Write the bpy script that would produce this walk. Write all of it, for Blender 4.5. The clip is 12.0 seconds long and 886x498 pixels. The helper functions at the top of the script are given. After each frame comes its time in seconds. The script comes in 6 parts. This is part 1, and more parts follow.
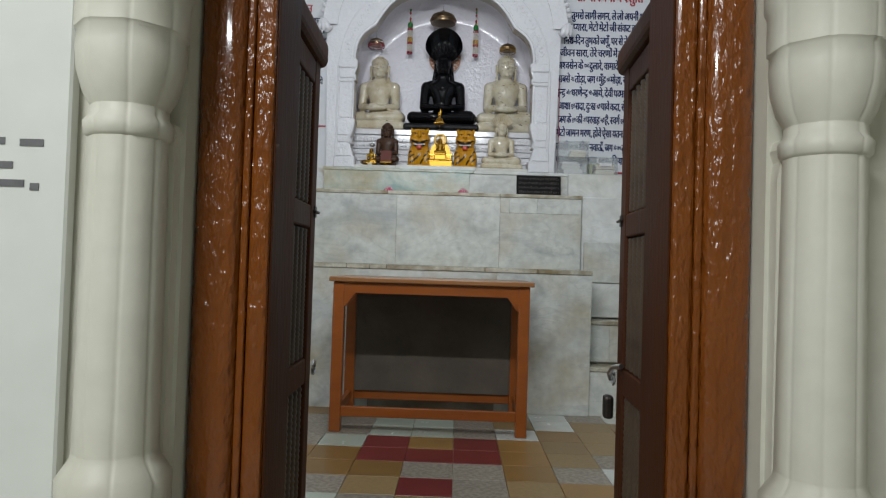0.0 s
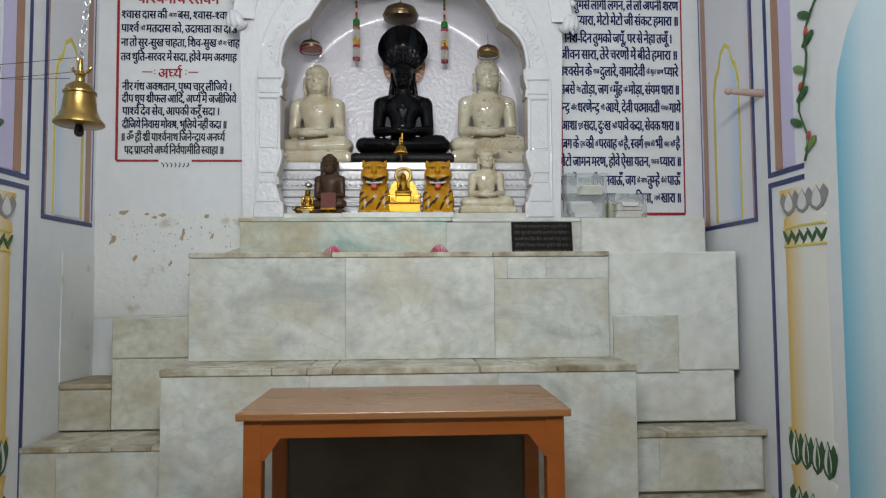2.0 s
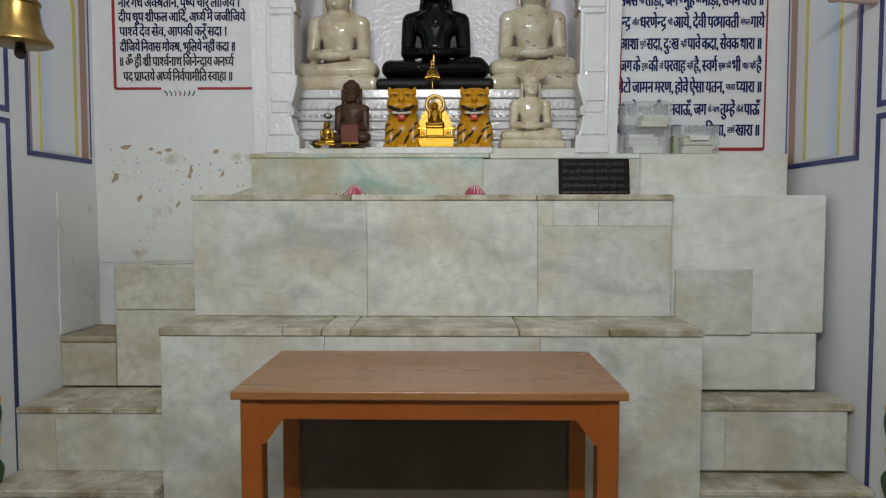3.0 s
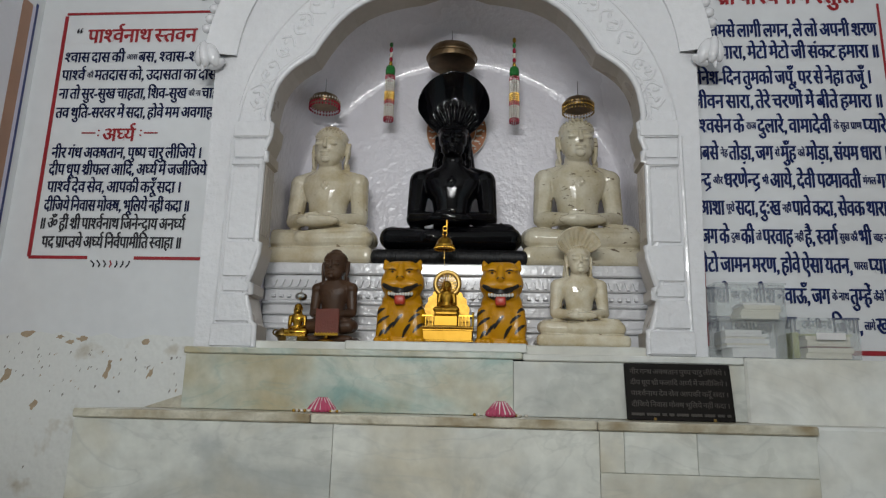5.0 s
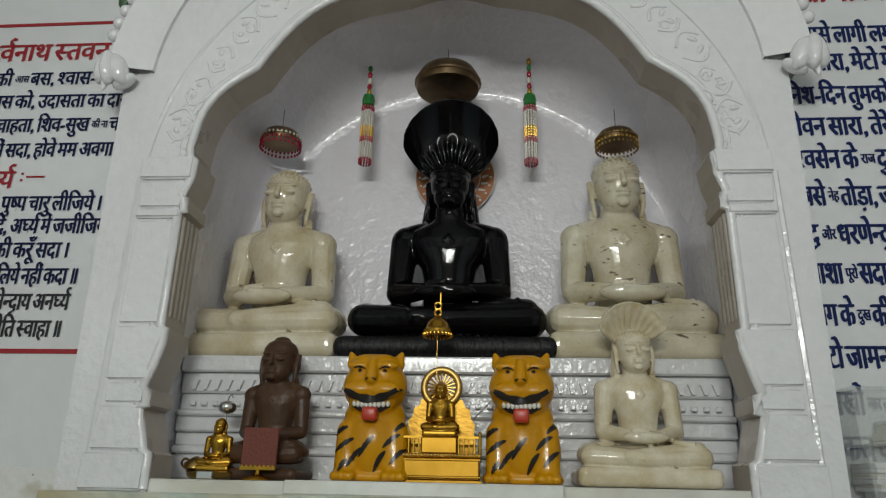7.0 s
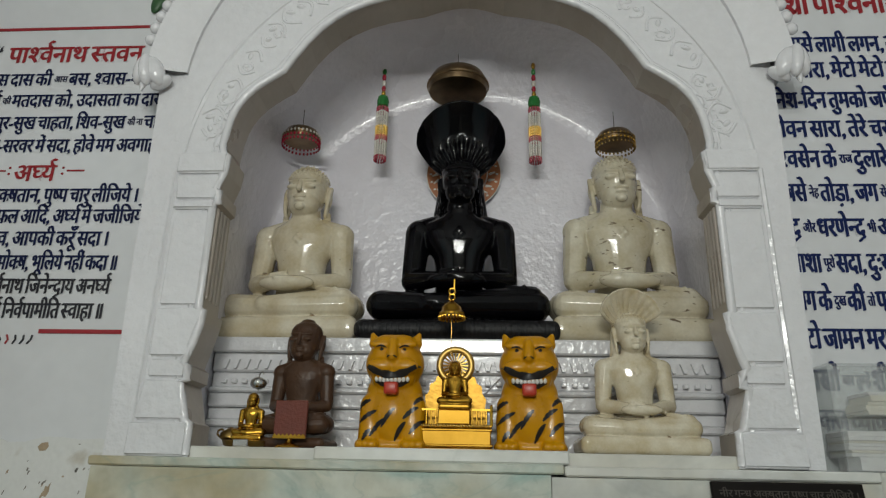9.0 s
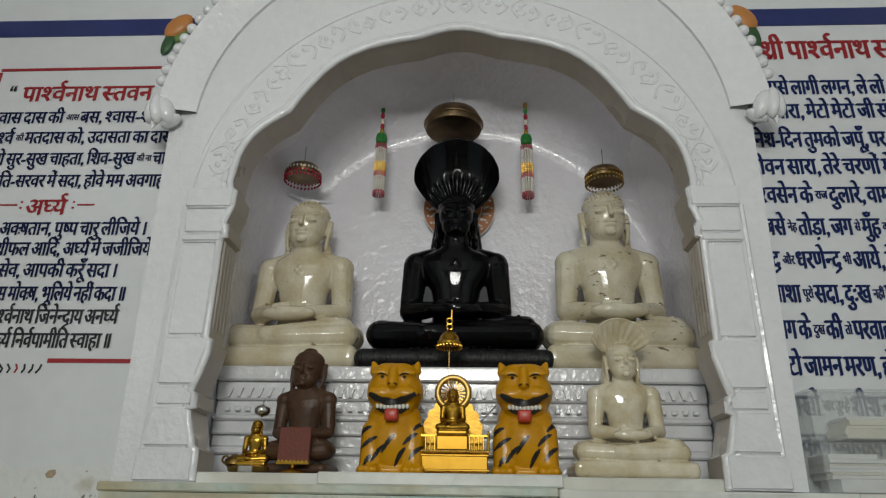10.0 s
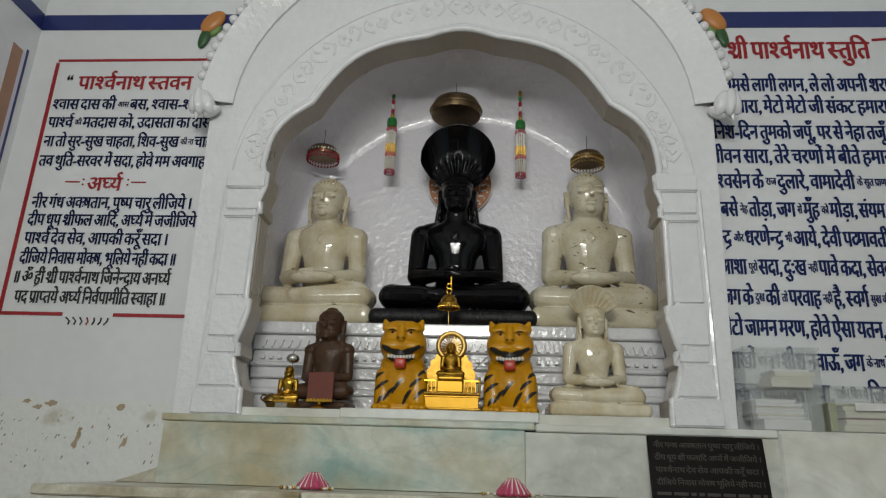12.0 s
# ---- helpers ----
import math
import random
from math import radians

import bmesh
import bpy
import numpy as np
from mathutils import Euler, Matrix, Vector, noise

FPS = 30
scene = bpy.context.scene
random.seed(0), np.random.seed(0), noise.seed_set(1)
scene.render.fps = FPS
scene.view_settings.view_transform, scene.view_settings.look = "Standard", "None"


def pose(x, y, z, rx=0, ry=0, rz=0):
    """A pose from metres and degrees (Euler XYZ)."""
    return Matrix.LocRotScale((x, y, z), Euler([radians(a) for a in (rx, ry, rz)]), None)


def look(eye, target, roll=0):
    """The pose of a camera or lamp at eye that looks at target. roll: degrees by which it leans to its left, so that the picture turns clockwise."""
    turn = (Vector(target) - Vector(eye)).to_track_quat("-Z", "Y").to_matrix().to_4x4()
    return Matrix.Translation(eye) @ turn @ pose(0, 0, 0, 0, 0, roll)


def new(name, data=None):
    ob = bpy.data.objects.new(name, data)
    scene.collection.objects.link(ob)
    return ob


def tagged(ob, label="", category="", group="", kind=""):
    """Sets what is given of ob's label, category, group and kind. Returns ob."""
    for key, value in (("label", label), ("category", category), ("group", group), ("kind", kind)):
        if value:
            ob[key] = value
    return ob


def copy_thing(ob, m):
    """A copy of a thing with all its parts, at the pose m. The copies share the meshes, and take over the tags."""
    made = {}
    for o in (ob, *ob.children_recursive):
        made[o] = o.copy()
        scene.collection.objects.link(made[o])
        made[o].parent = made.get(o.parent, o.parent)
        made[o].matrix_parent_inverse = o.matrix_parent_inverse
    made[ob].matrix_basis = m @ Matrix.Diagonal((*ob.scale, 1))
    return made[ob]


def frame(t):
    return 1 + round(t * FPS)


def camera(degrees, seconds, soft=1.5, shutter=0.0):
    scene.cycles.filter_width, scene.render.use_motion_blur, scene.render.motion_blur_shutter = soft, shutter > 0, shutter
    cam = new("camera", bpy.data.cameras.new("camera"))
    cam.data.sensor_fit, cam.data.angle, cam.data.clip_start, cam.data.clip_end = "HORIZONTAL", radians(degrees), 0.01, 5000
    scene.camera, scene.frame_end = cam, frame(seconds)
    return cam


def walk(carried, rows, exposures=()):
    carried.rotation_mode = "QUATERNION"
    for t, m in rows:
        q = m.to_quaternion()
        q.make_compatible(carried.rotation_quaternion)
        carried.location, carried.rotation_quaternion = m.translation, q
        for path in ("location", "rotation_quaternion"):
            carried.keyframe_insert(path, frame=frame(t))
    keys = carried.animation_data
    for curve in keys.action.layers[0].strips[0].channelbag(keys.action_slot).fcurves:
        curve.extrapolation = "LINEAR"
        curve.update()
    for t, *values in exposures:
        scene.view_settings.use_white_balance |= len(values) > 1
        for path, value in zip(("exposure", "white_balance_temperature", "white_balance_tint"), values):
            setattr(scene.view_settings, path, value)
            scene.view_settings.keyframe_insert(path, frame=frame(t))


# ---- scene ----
cam = camera(66.9, 12.0, soft=1.25)
PATH = [
    (0, (0.099, 0.282, 0.948), (0.055, 2.281, 0.994), 1.8),
    (0.5, (0.024, 0.605, 1.014), (0.005, 2.603, 1.103), 1.0),
    (1, (0.02, 1.022, 1.07), (0.038, 3.017, 1.207), 0.6),
    (1.5, (0.022, 1.366, 1.201), (-0.023, 3.362, 1.322), 0.4),
    (2, (-0.018, 1.691, 1.287), (0.077, 3.686, 1.397), -0.4),
    (2.5, (-0.009, 1.837, 1.379), (0.082, 3.835, 1.362), -1.1),
    (3, (0.029, 2.11, 1.367), (-0.001, 4.108, 1.265), 0.0),
    (3.2, (0.064, 2.203, 1.415), (0.028, 4.203, 1.373), 0.8),
    (4.8, (0.08, 2.914, 1.482), (-0.021, 4.891, 1.765), 1.2),
    (5, (0.078, 3.061, 1.49), (-0.05, 5.006, 1.937), 1.4),
    (5.5, (0.066, 3.36, 1.586), (-0.038, 5.255, 2.216), 0.8),
    (6, (0.057, 3.643, 1.676), (-0.05, 5.5, 2.411), 0.9),
    (6.5, (0.077, 3.774, 1.68), (-0.051, 5.652, 2.356), 1.3),
    (7, (0.06, 3.779, 1.681), (-0.08, 5.66, 2.346), 1.2),
    (7.2, (0.042, 3.769, 1.685), (-0.087, 5.645, 2.367), 1.2),
    (8.8, (0.023, 3.655, 1.61), (-0.093, 5.532, 2.293), 1.1),
    (9, (0.013, 3.642, 1.605), (-0.106, 5.525, 2.269), 1.3),
    (9.5, (0.007, 3.613, 1.591), (-0.094, 5.493, 2.267), 1.1),
    (10, (-0.005, 3.563, 1.577), (-0.094, 5.414, 2.329), 1.0),
    (10.5, (0.022, 3.456, 1.556), (-0.063, 5.312, 2.297), 1.5),
    (11, (0.039, 3.362, 1.538), (-0.103, 5.244, 2.2), 2.2),
    (11.5, (0.026, 3.27, 1.531), (-0.028, 5.159, 2.186), 1.2),
    (12, (0.027, 3.215, 1.515), (-0.08, 5.112, 2.14), 1.8),
]
walk(cam, [(t, look(eye, target, roll)) for t, eye, target, roll in PATH], exposures=[(0.0, 0.1, 6150, 14), (0.5, 0.1, 6050, 17), (1.0, 0.4, 5750, 13), (1.5, 0.38, 6050, 11), (2.0, 0.31, 6350, 13), (2.5, 0.2, 6450, 13), (3.2, 0.12, 6550, 13),
                                                                           (5.0, 0.0, 6450, 13), (6.5, -0.1, 6700, 7.5), (12.0, -0.08, 6700, 10)])

# ---- world and lights ----
world = bpy.data.worlds.new("world")
world.use_nodes = True
world.node_tree.nodes["Background"].inputs[0].default_value = (0.75, 0.85, 1.0, 1)
world.node_tree.nodes["Background"].inputs[1].default_value = 0.15
scene.world = world


def tube_light(name, eye, target, length, width, watts, colour):
    lamp = bpy.data.lights.new(name, "AREA")
    lamp.shape, lamp.size, lamp.size_y, lamp.energy, lamp.color = "RECTANGLE", length, width, watts, colour
    ob = new(name, lamp)
    ob.matrix_world = look(eye, target)
    return ob


# a tube light high on the inner side of the door wall, one in the hall outside
tube_light("tube_light", (-0.18, 1.72, 2.72), (-0.18, 5.2, 2.6), 1.2, 0.06, 54, (0.97, 1.0, 0.975))
tube_light("hall_light", (-1.3, -1.2, 2.7), (0.1, 1.5, 1.0), 1.2, 0.08, 62, (0.98, 1.0, 0.93))

# ---- materials ----
def material(name, colour, rough=0.5, metal=0.0, coat=0.0, dark=None, scale=6.0, spread=0.5, bump=0.0, bump_scale=40.0,
             grain=0.12, stretch=(1, 1, 1), specular=0.5, vary=0.0):
    """Principled paint or stone: stains at one scale, grain at a finer one, relief by bump."""
    m = bpy.data.materials.new(name)
    m.use_nodes = True
    nt = m.node_tree
    bsdf = nt.nodes["Principled BSDF"]
    coord = nt.nodes.new("ShaderNodeTexCoord")
    mapping = nt.nodes.new("ShaderNodeMapping")
    mapping.inputs["Scale"].default_value = stretch
    nt.links.new(coord.outputs["Object"], mapping.inputs[0])
    big = nt.nodes.new("ShaderNodeTexNoise")
    big.inputs["Scale"].default_value, big.inputs["Detail"].default_value = scale, 5
    fine = nt.nodes.new("ShaderNodeTexNoise")
    fine.inputs["Scale"].default_value, fine.inputs["Detail"].default_value = scale * 11, 3
    nt.links.new(mapping.outputs[0], big.inputs["Vector"])
    nt.links.new(mapping.outputs[0], fine.inputs["Vector"])
    ramp = nt.nodes.new("ShaderNodeValToRGB")
    ramp.color_ramp.elements[0].position, ramp.color_ramp.elements[1].position = 0.5 - spread / 2, 0.5 + spread / 2
    dark = dark or tuple(c * 0.8 for c in colour)
    ramp.color_ramp.elements[0].color, ramp.color_ramp.elements[1].color = (*dark, 1), (*colour, 1)
    nt.links.new(big.outputs[0], ramp.inputs[0])
    mix = nt.nodes.new("ShaderNodeMix")
    mix.data_type, mix.blend_type = "RGBA", "MULTIPLY"
    mix.inputs[0].default_value = grain
    nt.links.new(ramp.outputs[0], mix.inputs[6])
    nt.links.new(fine.outputs[0], mix.inputs[7])
    out = mix.outputs[2]
    if vary:
        info = nt.nodes.new("ShaderNodeObjectInfo")
        hsv = nt.nodes.new("ShaderNodeHueSaturation")
        span = nt.nodes.new("ShaderNodeMapRange")
        span.inputs["To Min"].default_value, span.inputs["To Max"].default_value = 1 - vary, 1 + vary
        nt.links.new(info.outputs["Random"], span.inputs[0])
        nt.links.new(span.outputs[0], hsv.inputs["Value"])
        nt.links.new(out, hsv.inputs["Color"])
        out = hsv.outputs[0]
    nt.links.new(out, bsdf.inputs["Base Color"])
    span2 = nt.nodes.new("ShaderNodeMapRange")
    span2.inputs["To Min"].default_value, span2.inputs["To Max"].default_value = rough * 0.8, min(1, rough * 1.25)
    nt.links.new(big.outputs[0], span2.inputs[0])
    nt.links.new(span2.outputs[0], bsdf.inputs["Roughness"])
    bsdf.inputs["Metallic"].default_value = metal
    bsdf.inputs["Coat Weight"].default_value = coat
    bsdf.inputs["Coat Roughness"].default_value = 0.08
    bsdf.inputs["Specular IOR Level"].default_value = specular
    if bump:
        relief = nt.nodes.new("ShaderNodeTexNoise")
        relief.inputs["Scale"].default_value, relief.inputs["Detail"].default_value = bump_scale, 2
        nt.links.new(mapping.outputs[0], relief.inputs["Vector"])
        node = nt.nodes.new("ShaderNodeBump")
        node.inputs["Strength"].default_value, node.inputs["Distance"].default_value = bump, 0.01
        nt.links.new(relief.outputs[0], node.inputs["Height"])
        nt.links.new(node.outputs[0], bsdf.inputs["Normal"])
    return m


def marble(name, base, vein, stain, scale=2.2, vary=0.05, rough=0.28, dirty=(0.47, 0.78)):
    """Polished white marble with soft grey veins and brown stains."""
    m = bpy.data.materials.new(name)
    m.use_nodes = True
    nt = m.node_tree
    bsdf = nt.nodes["Principled BSDF"]
    coord = nt.nodes.new("ShaderNodeTexCoord")
    info = nt.nodes.new("ShaderNodeObjectInfo")
    add = nt.nodes.new("ShaderNodeVectorMath")
    spread = nt.nodes.new("ShaderNodeMath")
    spread.operation = "MULTIPLY"
    spread.inputs[1].default_value = 37.0
    nt.links.new(info.outputs["Random"], spread.inputs[0])
    nt.links.new(coord.outputs["Object"], add.inputs[0])
    nt.links.new(spread.outputs[0], add.inputs[1])
    mapping = nt.nodes.new("ShaderNodeMapping")
    mapping.inputs["Rotation"].default_value = (0.3, 0.5, 0.6)
    mapping.inputs["Scale"].default_value = (1.0, 1.0, 1.9)
    nt.links.new(add.outputs[0], mapping.inputs[0])
    clouds = nt.nodes.new("ShaderNodeTexNoise")
    clouds.inputs["Scale"].default_value, clouds.inputs["Detail"].default_value = scale, 7
    clouds.inputs["Distortion"].default_value = 1.3
    nt.links.new(mapping.outputs[0], clouds.inputs["Vector"])
    ramp = nt.nodes.new("ShaderNodeValToRGB")
    e = ramp.color_ramp.elements
    e[0].position, e[0].color = 0.3, (*vein, 1)
    e[1].position, e[1].color = 0.56, (*base, 1)
    mid = ramp.color_ramp.elements.new(0.42)
    mid.color = (*[0.35 * v + 0.65 * b for v, b in zip(vein, base)], 1)
    nt.links.new(clouds.outputs[0], ramp.inputs[0])
    dirt = nt.nodes.new("ShaderNodeTexNoise")
    dirt.inputs["Scale"].default_value, dirt.inputs["Detail"].default_value = scale * 1.4, 4
    nt.links.new(add.outputs[0], dirt.inputs["Vector"])
    dramp = nt.nodes.new("ShaderNodeValToRGB")
    dramp.color_ramp.elements[0].position, dramp.color_ramp.elements[1].position = dirty
    nt.links.new(dirt.outputs[0], dramp.inputs[0])
    mix = nt.nodes.new("ShaderNodeMix")
    mix.data_type = "RGBA"
    nt.links.new(dramp.outputs[0], mix.inputs[0])
    nt.links.new(ramp.outputs[0], mix.inputs[6])
    mix.inputs[7].default_value = (*stain, 1)
    lines = nt.nodes.new("ShaderNodeTexNoise")
    lines.inputs["Scale"].default_value, lines.inputs["Detail"].default_value, lines.inputs["Distortion"].default_value = scale * 0.9, 9, 2.2
    nt.links.new(mapping.outputs[0], lines.inputs["Vector"])
    thin = nt.nodes.new("ShaderNodeValToRGB")
    thin.color_ramp.elements[0].position, thin.color_ramp.elements[0].color = 0.47, (0, 0, 0, 1)
    thin.color_ramp.elements[1].position, thin.color_ramp.elements[1].color = 0.53, (0, 0, 0, 1)
    thin.color_ramp.elements.new(0.5).color = (0.26, 0.26, 0.26, 1)
    nt.links.new(lines.outputs[0], thin.inputs[0])
    veined = nt.nodes.new("ShaderNodeMix")
    veined.data_type = "RGBA"
    nt.links.new(thin.outputs[0], veined.inputs[0])
    nt.links.new(mix.outputs[2], veined.inputs[6])
    veined.inputs[7].default_value = (*[c * 0.8 for c in vein], 1)
    mottle = nt.nodes.new("ShaderNodeTexNoise")
    mottle.inputs["Scale"].default_value, mottle.inputs["Detail"].default_value = scale * 9, 5
    nt.links.new(add.outputs[0], mottle.inputs["Vector"])
    shade = nt.nodes.new("ShaderNodeMapRange")
    shade.inputs["From Min"].default_value, shade.inputs["From Max"].default_value = 0.3, 0.7
    shade.inputs["To Min"].default_value, shade.inputs["To Max"].default_value = 0.86, 1.05
    nt.links.new(mottle.outputs[0], shade.inputs[0])
    hsv = nt.nodes.new("ShaderNodeHueSaturation")
    span = nt.nodes.new("ShaderNodeMapRange")
    span.inputs["To Min"].default_value, span.inputs["To Max"].default_value = 1 - vary, 1 + vary
    nt.links.new(info.outputs["Random"], span.inputs[0])
    both = nt.nodes.new("ShaderNodeMath")
    both.operation = "MULTIPLY"
    nt.links.new(span.outputs[0], both.inputs[0])
    nt.links.new(shade.outputs[0], both.inputs[1])
    nt.links.new(both.outputs[0], hsv.inputs["Value"])
    nt.links.new(veined.outputs[2], hsv.inputs["Color"])
    nt.links.new(hsv.outputs[0], bsdf.inputs["Base Color"])
    rub = nt.nodes.new("ShaderNodeMapRange")
    rub.inputs["To Min"].default_value, rub.inputs["To Max"].default_value = rough * 0.7, min(1, rough * 1.5)
    nt.links.new(dirt.outputs[0], rub.inputs[0])
    nt.links.new(rub.outputs[0], bsdf.inputs["Roughness"])
    relief = nt.nodes.new("ShaderNodeTexNoise")
    relief.inputs["Scale"].default_value = 25
    nt.links.new(coord.outputs["Object"], relief.inputs["Vector"])
    node = nt.nodes.new("ShaderNodeBump")
    node.inputs["Strength"].default_value, node.inputs["Distance"].default_value = 0.12, 0.01
    nt.links.new(relief.outputs[0], node.inputs["Height"])
    nt.links.new(node.outputs[0], bsdf.inputs["Normal"])
    return m


def airbrushed(name, base, edge, axis, low, high, reach, rough=0.35):
    """Mural paint that is sprayed in a second colour along two edges (object coordinates on one axis)."""
    m = material(name, base, rough=rough, grain=0.08, spread=0.8, dark=tuple(c * 0.93 for c in base), bump=0.06, bump_scale=30)
    nt = m.node_tree
    bsdf = nt.nodes["Principled BSDF"]
    before = bsdf.inputs["Base Color"].links[0].from_socket
    coord = nt.nodes.new("ShaderNodeTexCoord")
    split = nt.nodes.new("ShaderNodeSeparateXYZ")
    nt.links.new(coord.outputs["Object"], split.inputs[0])
    a = nt.nodes.new("ShaderNodeMapRange")
    a.inputs["From Min"].default_value, a.inputs["From Max"].default_value = low + reach, low
    nt.links.new(split.outputs[axis], a.inputs[0])
    b = nt.nodes.new("ShaderNodeMapRange")
    b.inputs["From Min"].default_value, b.inputs["From Max"].default_value = high - reach, high
    nt.links.new(split.outputs[axis], b.inputs[0])
    most = nt.nodes.new("ShaderNodeMath")
    most.operation = "MAXIMUM"
    nt.links.new(a.outputs[0], most.inputs[0])
    nt.links.new(b.outputs[0], most.inputs[1])
    mix = nt.nodes.new("ShaderNodeMix")
    mix.data_type = "RGBA"
    nt.links.new(most.outputs[0], mix.inputs[0])
    nt.links.new(before, mix.inputs[6])
    mix.inputs[7].default_value = (*edge, 1)
    nt.links.new(mix.outputs[2], bsdf.inputs["Base Color"])
    return m


WALL = material("white enamel wall paint", (0.76, 0.78, 0.80), rough=0.32, dark=(0.66, 0.67, 0.68), scale=1.6, spread=0.7, bump=0.10, bump_scale=14)
HALL = material("cream hall limewash", (0.74, 0.74, 0.66), rough=0.5, dark=(0.62, 0.60, 0.50), scale=2.5, spread=0.6, bump=0.15, bump_scale=10)
HALLTILE = material("white hall tile", (0.78, 0.80, 0.76), rough=0.15, scale=1.0, dark=(0.72, 0.74, 0.71))
NICHE = material("glossy lavender white enamel", (0.86, 0.84, 0.90), rough=0.26, dark=(0.80, 0.78, 0.84), scale=2.0, spread=0.7, bump=0.48, bump_scale=46, coat=0.35)
ARCH = material("thick glossy white enamel", (0.78, 0.78, 0.80), rough=0.2, dark=(0.71, 0.71, 0.73), scale=3.0, spread=0.6, bump=0.42, bump_scale=46, coat=0.35)
# arch enamel with the brownish shade of the niche opening put into its colour
SOFFIT_SHADE = material("grey beige enamel", (0.50, 0.45, 0.40), rough=0.28, dark=(0.38, 0.33, 0.28), scale=3.0, bump=0.2, bump_scale=24)
CEIL = material("white ceiling paint", (0.78, 0.79, 0.80), rough=0.6, dark=(0.7, 0.71, 0.72), scale=1.5)
MARBLE = marble("white veined marble", (0.645, 0.655, 0.605), (0.44, 0.46, 0.44), (0.47, 0.42, 0.30), scale=2.4, dirty=(0.44, 0.74))
# smudged marble, its base also darkened for the shade under the table
GRIMY_SHADED = marble("grimy smudged marble", (0.44, 0.41, 0.34), (0.30, 0.27, 0.21), (0.16, 0.115, 0.07), scale=2.0, dirty=(0.36, 0.66), rough=0.45)
MARBLE_TOP = marble("worn yellowed marble tread", (0.58, 0.55, 0.45), (0.34, 0.31, 0.23), (0.24, 0.18, 0.09), scale=6.0, dirty=(0.44, 0.70))
MARBLE_GREEN = marble("green and brown stained marble", (0.55, 0.575, 0.505), (0.26, 0.39, 0.36), (0.42, 0.37, 0.24), scale=3.0, dirty=(0.42, 0.68))
DIRTY = marble("dirty yellowed marble block", (0.60, 0.59, 0.50), (0.44, 0.43, 0.35), (0.42, 0.35, 0.22), scale=3.2)
WHITE_BLOCK = marble("whitewashed masonry block", (0.745, 0.76, 0.73), (0.62, 0.63, 0.59), (0.55, 0.52, 0.43), scale=1.6, rough=0.4)
GROUT = material("grey cement grout", (0.50, 0.47, 0.38), rough=0.9, scale=9)
BLUE = material("navy blue paint", (0.022, 0.035, 0.16), rough=0.3, scale=8)
BROWN_STRIPE = material("terracotta brown paint", (0.40, 0.22, 0.14), rough=0.35, scale=6)
LAVENDER = airbrushed("lavender mural paint", (0.70, 0.70, 0.74), (0.50, 0.46, 0.66), 1, 4.75, 5.44, 0.16)
RED = material("dark red lettering paint", (0.35, 0.012, 0.02), rough=0.4, scale=20)
INK = material("navy lettering paint", (0.008, 0.014, 0.06), rough=0.5, scale=20, specular=0.2)
INK_FADED = material("faded black writing", (0.16, 0.16, 0.17), rough=0.4, scale=60)
INK_BLACK = material("black lettering paint", (0.012, 0.012, 0.02), rough=0.4, scale=20)
INK_BLUE = material("royal blue lettering paint", (0.008, 0.020, 0.105), rough=0.5, scale=20, specular=0.2)
POST = material("varnished teak brown gloss paint", (0.225, 0.064, 0.007), rough=0.2, specular=0.35, dark=(0.15, 0.040, 0.005), scale=3, stretch=(2.2, 2.2, 1.1), bump=0.95, bump_scale=32, coat=0.5)
LEAF = material("dark brown painted timber", (0.076, 0.021, 0.004), specular=0.14, rough=0.5, dark=(0.045, 0.013, 0.004), scale=4, stretch=(3, 3, 0.6), bump=0.10, bump_scale=30)
ROD = material("dusty ribbed grey brown rod", (0.11, 0.075, 0.045), rough=0.45, dark=(0.045, 0.026, 0.014), scale=18)
TABLE = material("orange brown table enamel", (0.34, 0.092, 0.014), rough=0.3, dark=(0.27, 0.07, 0.011), scale=5, stretch=(1, 4, 4), bump=0.08, bump_scale=30, coat=0.15)
TABLE_TOP = material("worn brown table top", (0.36, 0.165, 0.060), rough=0.28, dark=(0.28, 0.115, 0.036), scale=4, stretch=(0.6, 3, 3), bump=0.06, bump_scale=30, coat=0.1)
IRON = material("dark iron", (0.06, 0.05, 0.045), rough=0.45, metal=0.8, scale=30)
STEEL = material("dull steel", (0.55, 0.55, 0.55), rough=0.3, metal=1.0, scale=30)
CREAM = material("polished cream marble", (0.76, 0.70, 0.55), rough=0.13, dark=(0.56, 0.46, 0.28), scale=11, spread=0.36, coat=0.5, bump=0.05, bump_scale=30, grain=0.22)
FLECKED = material("flecked cream marble", (0.74, 0.69, 0.55), rough=0.13, dark=(0.54, 0.46, 0.29), scale=11, spread=0.36, coat=0.5, bump=0.05, bump_scale=30, grain=0.22)


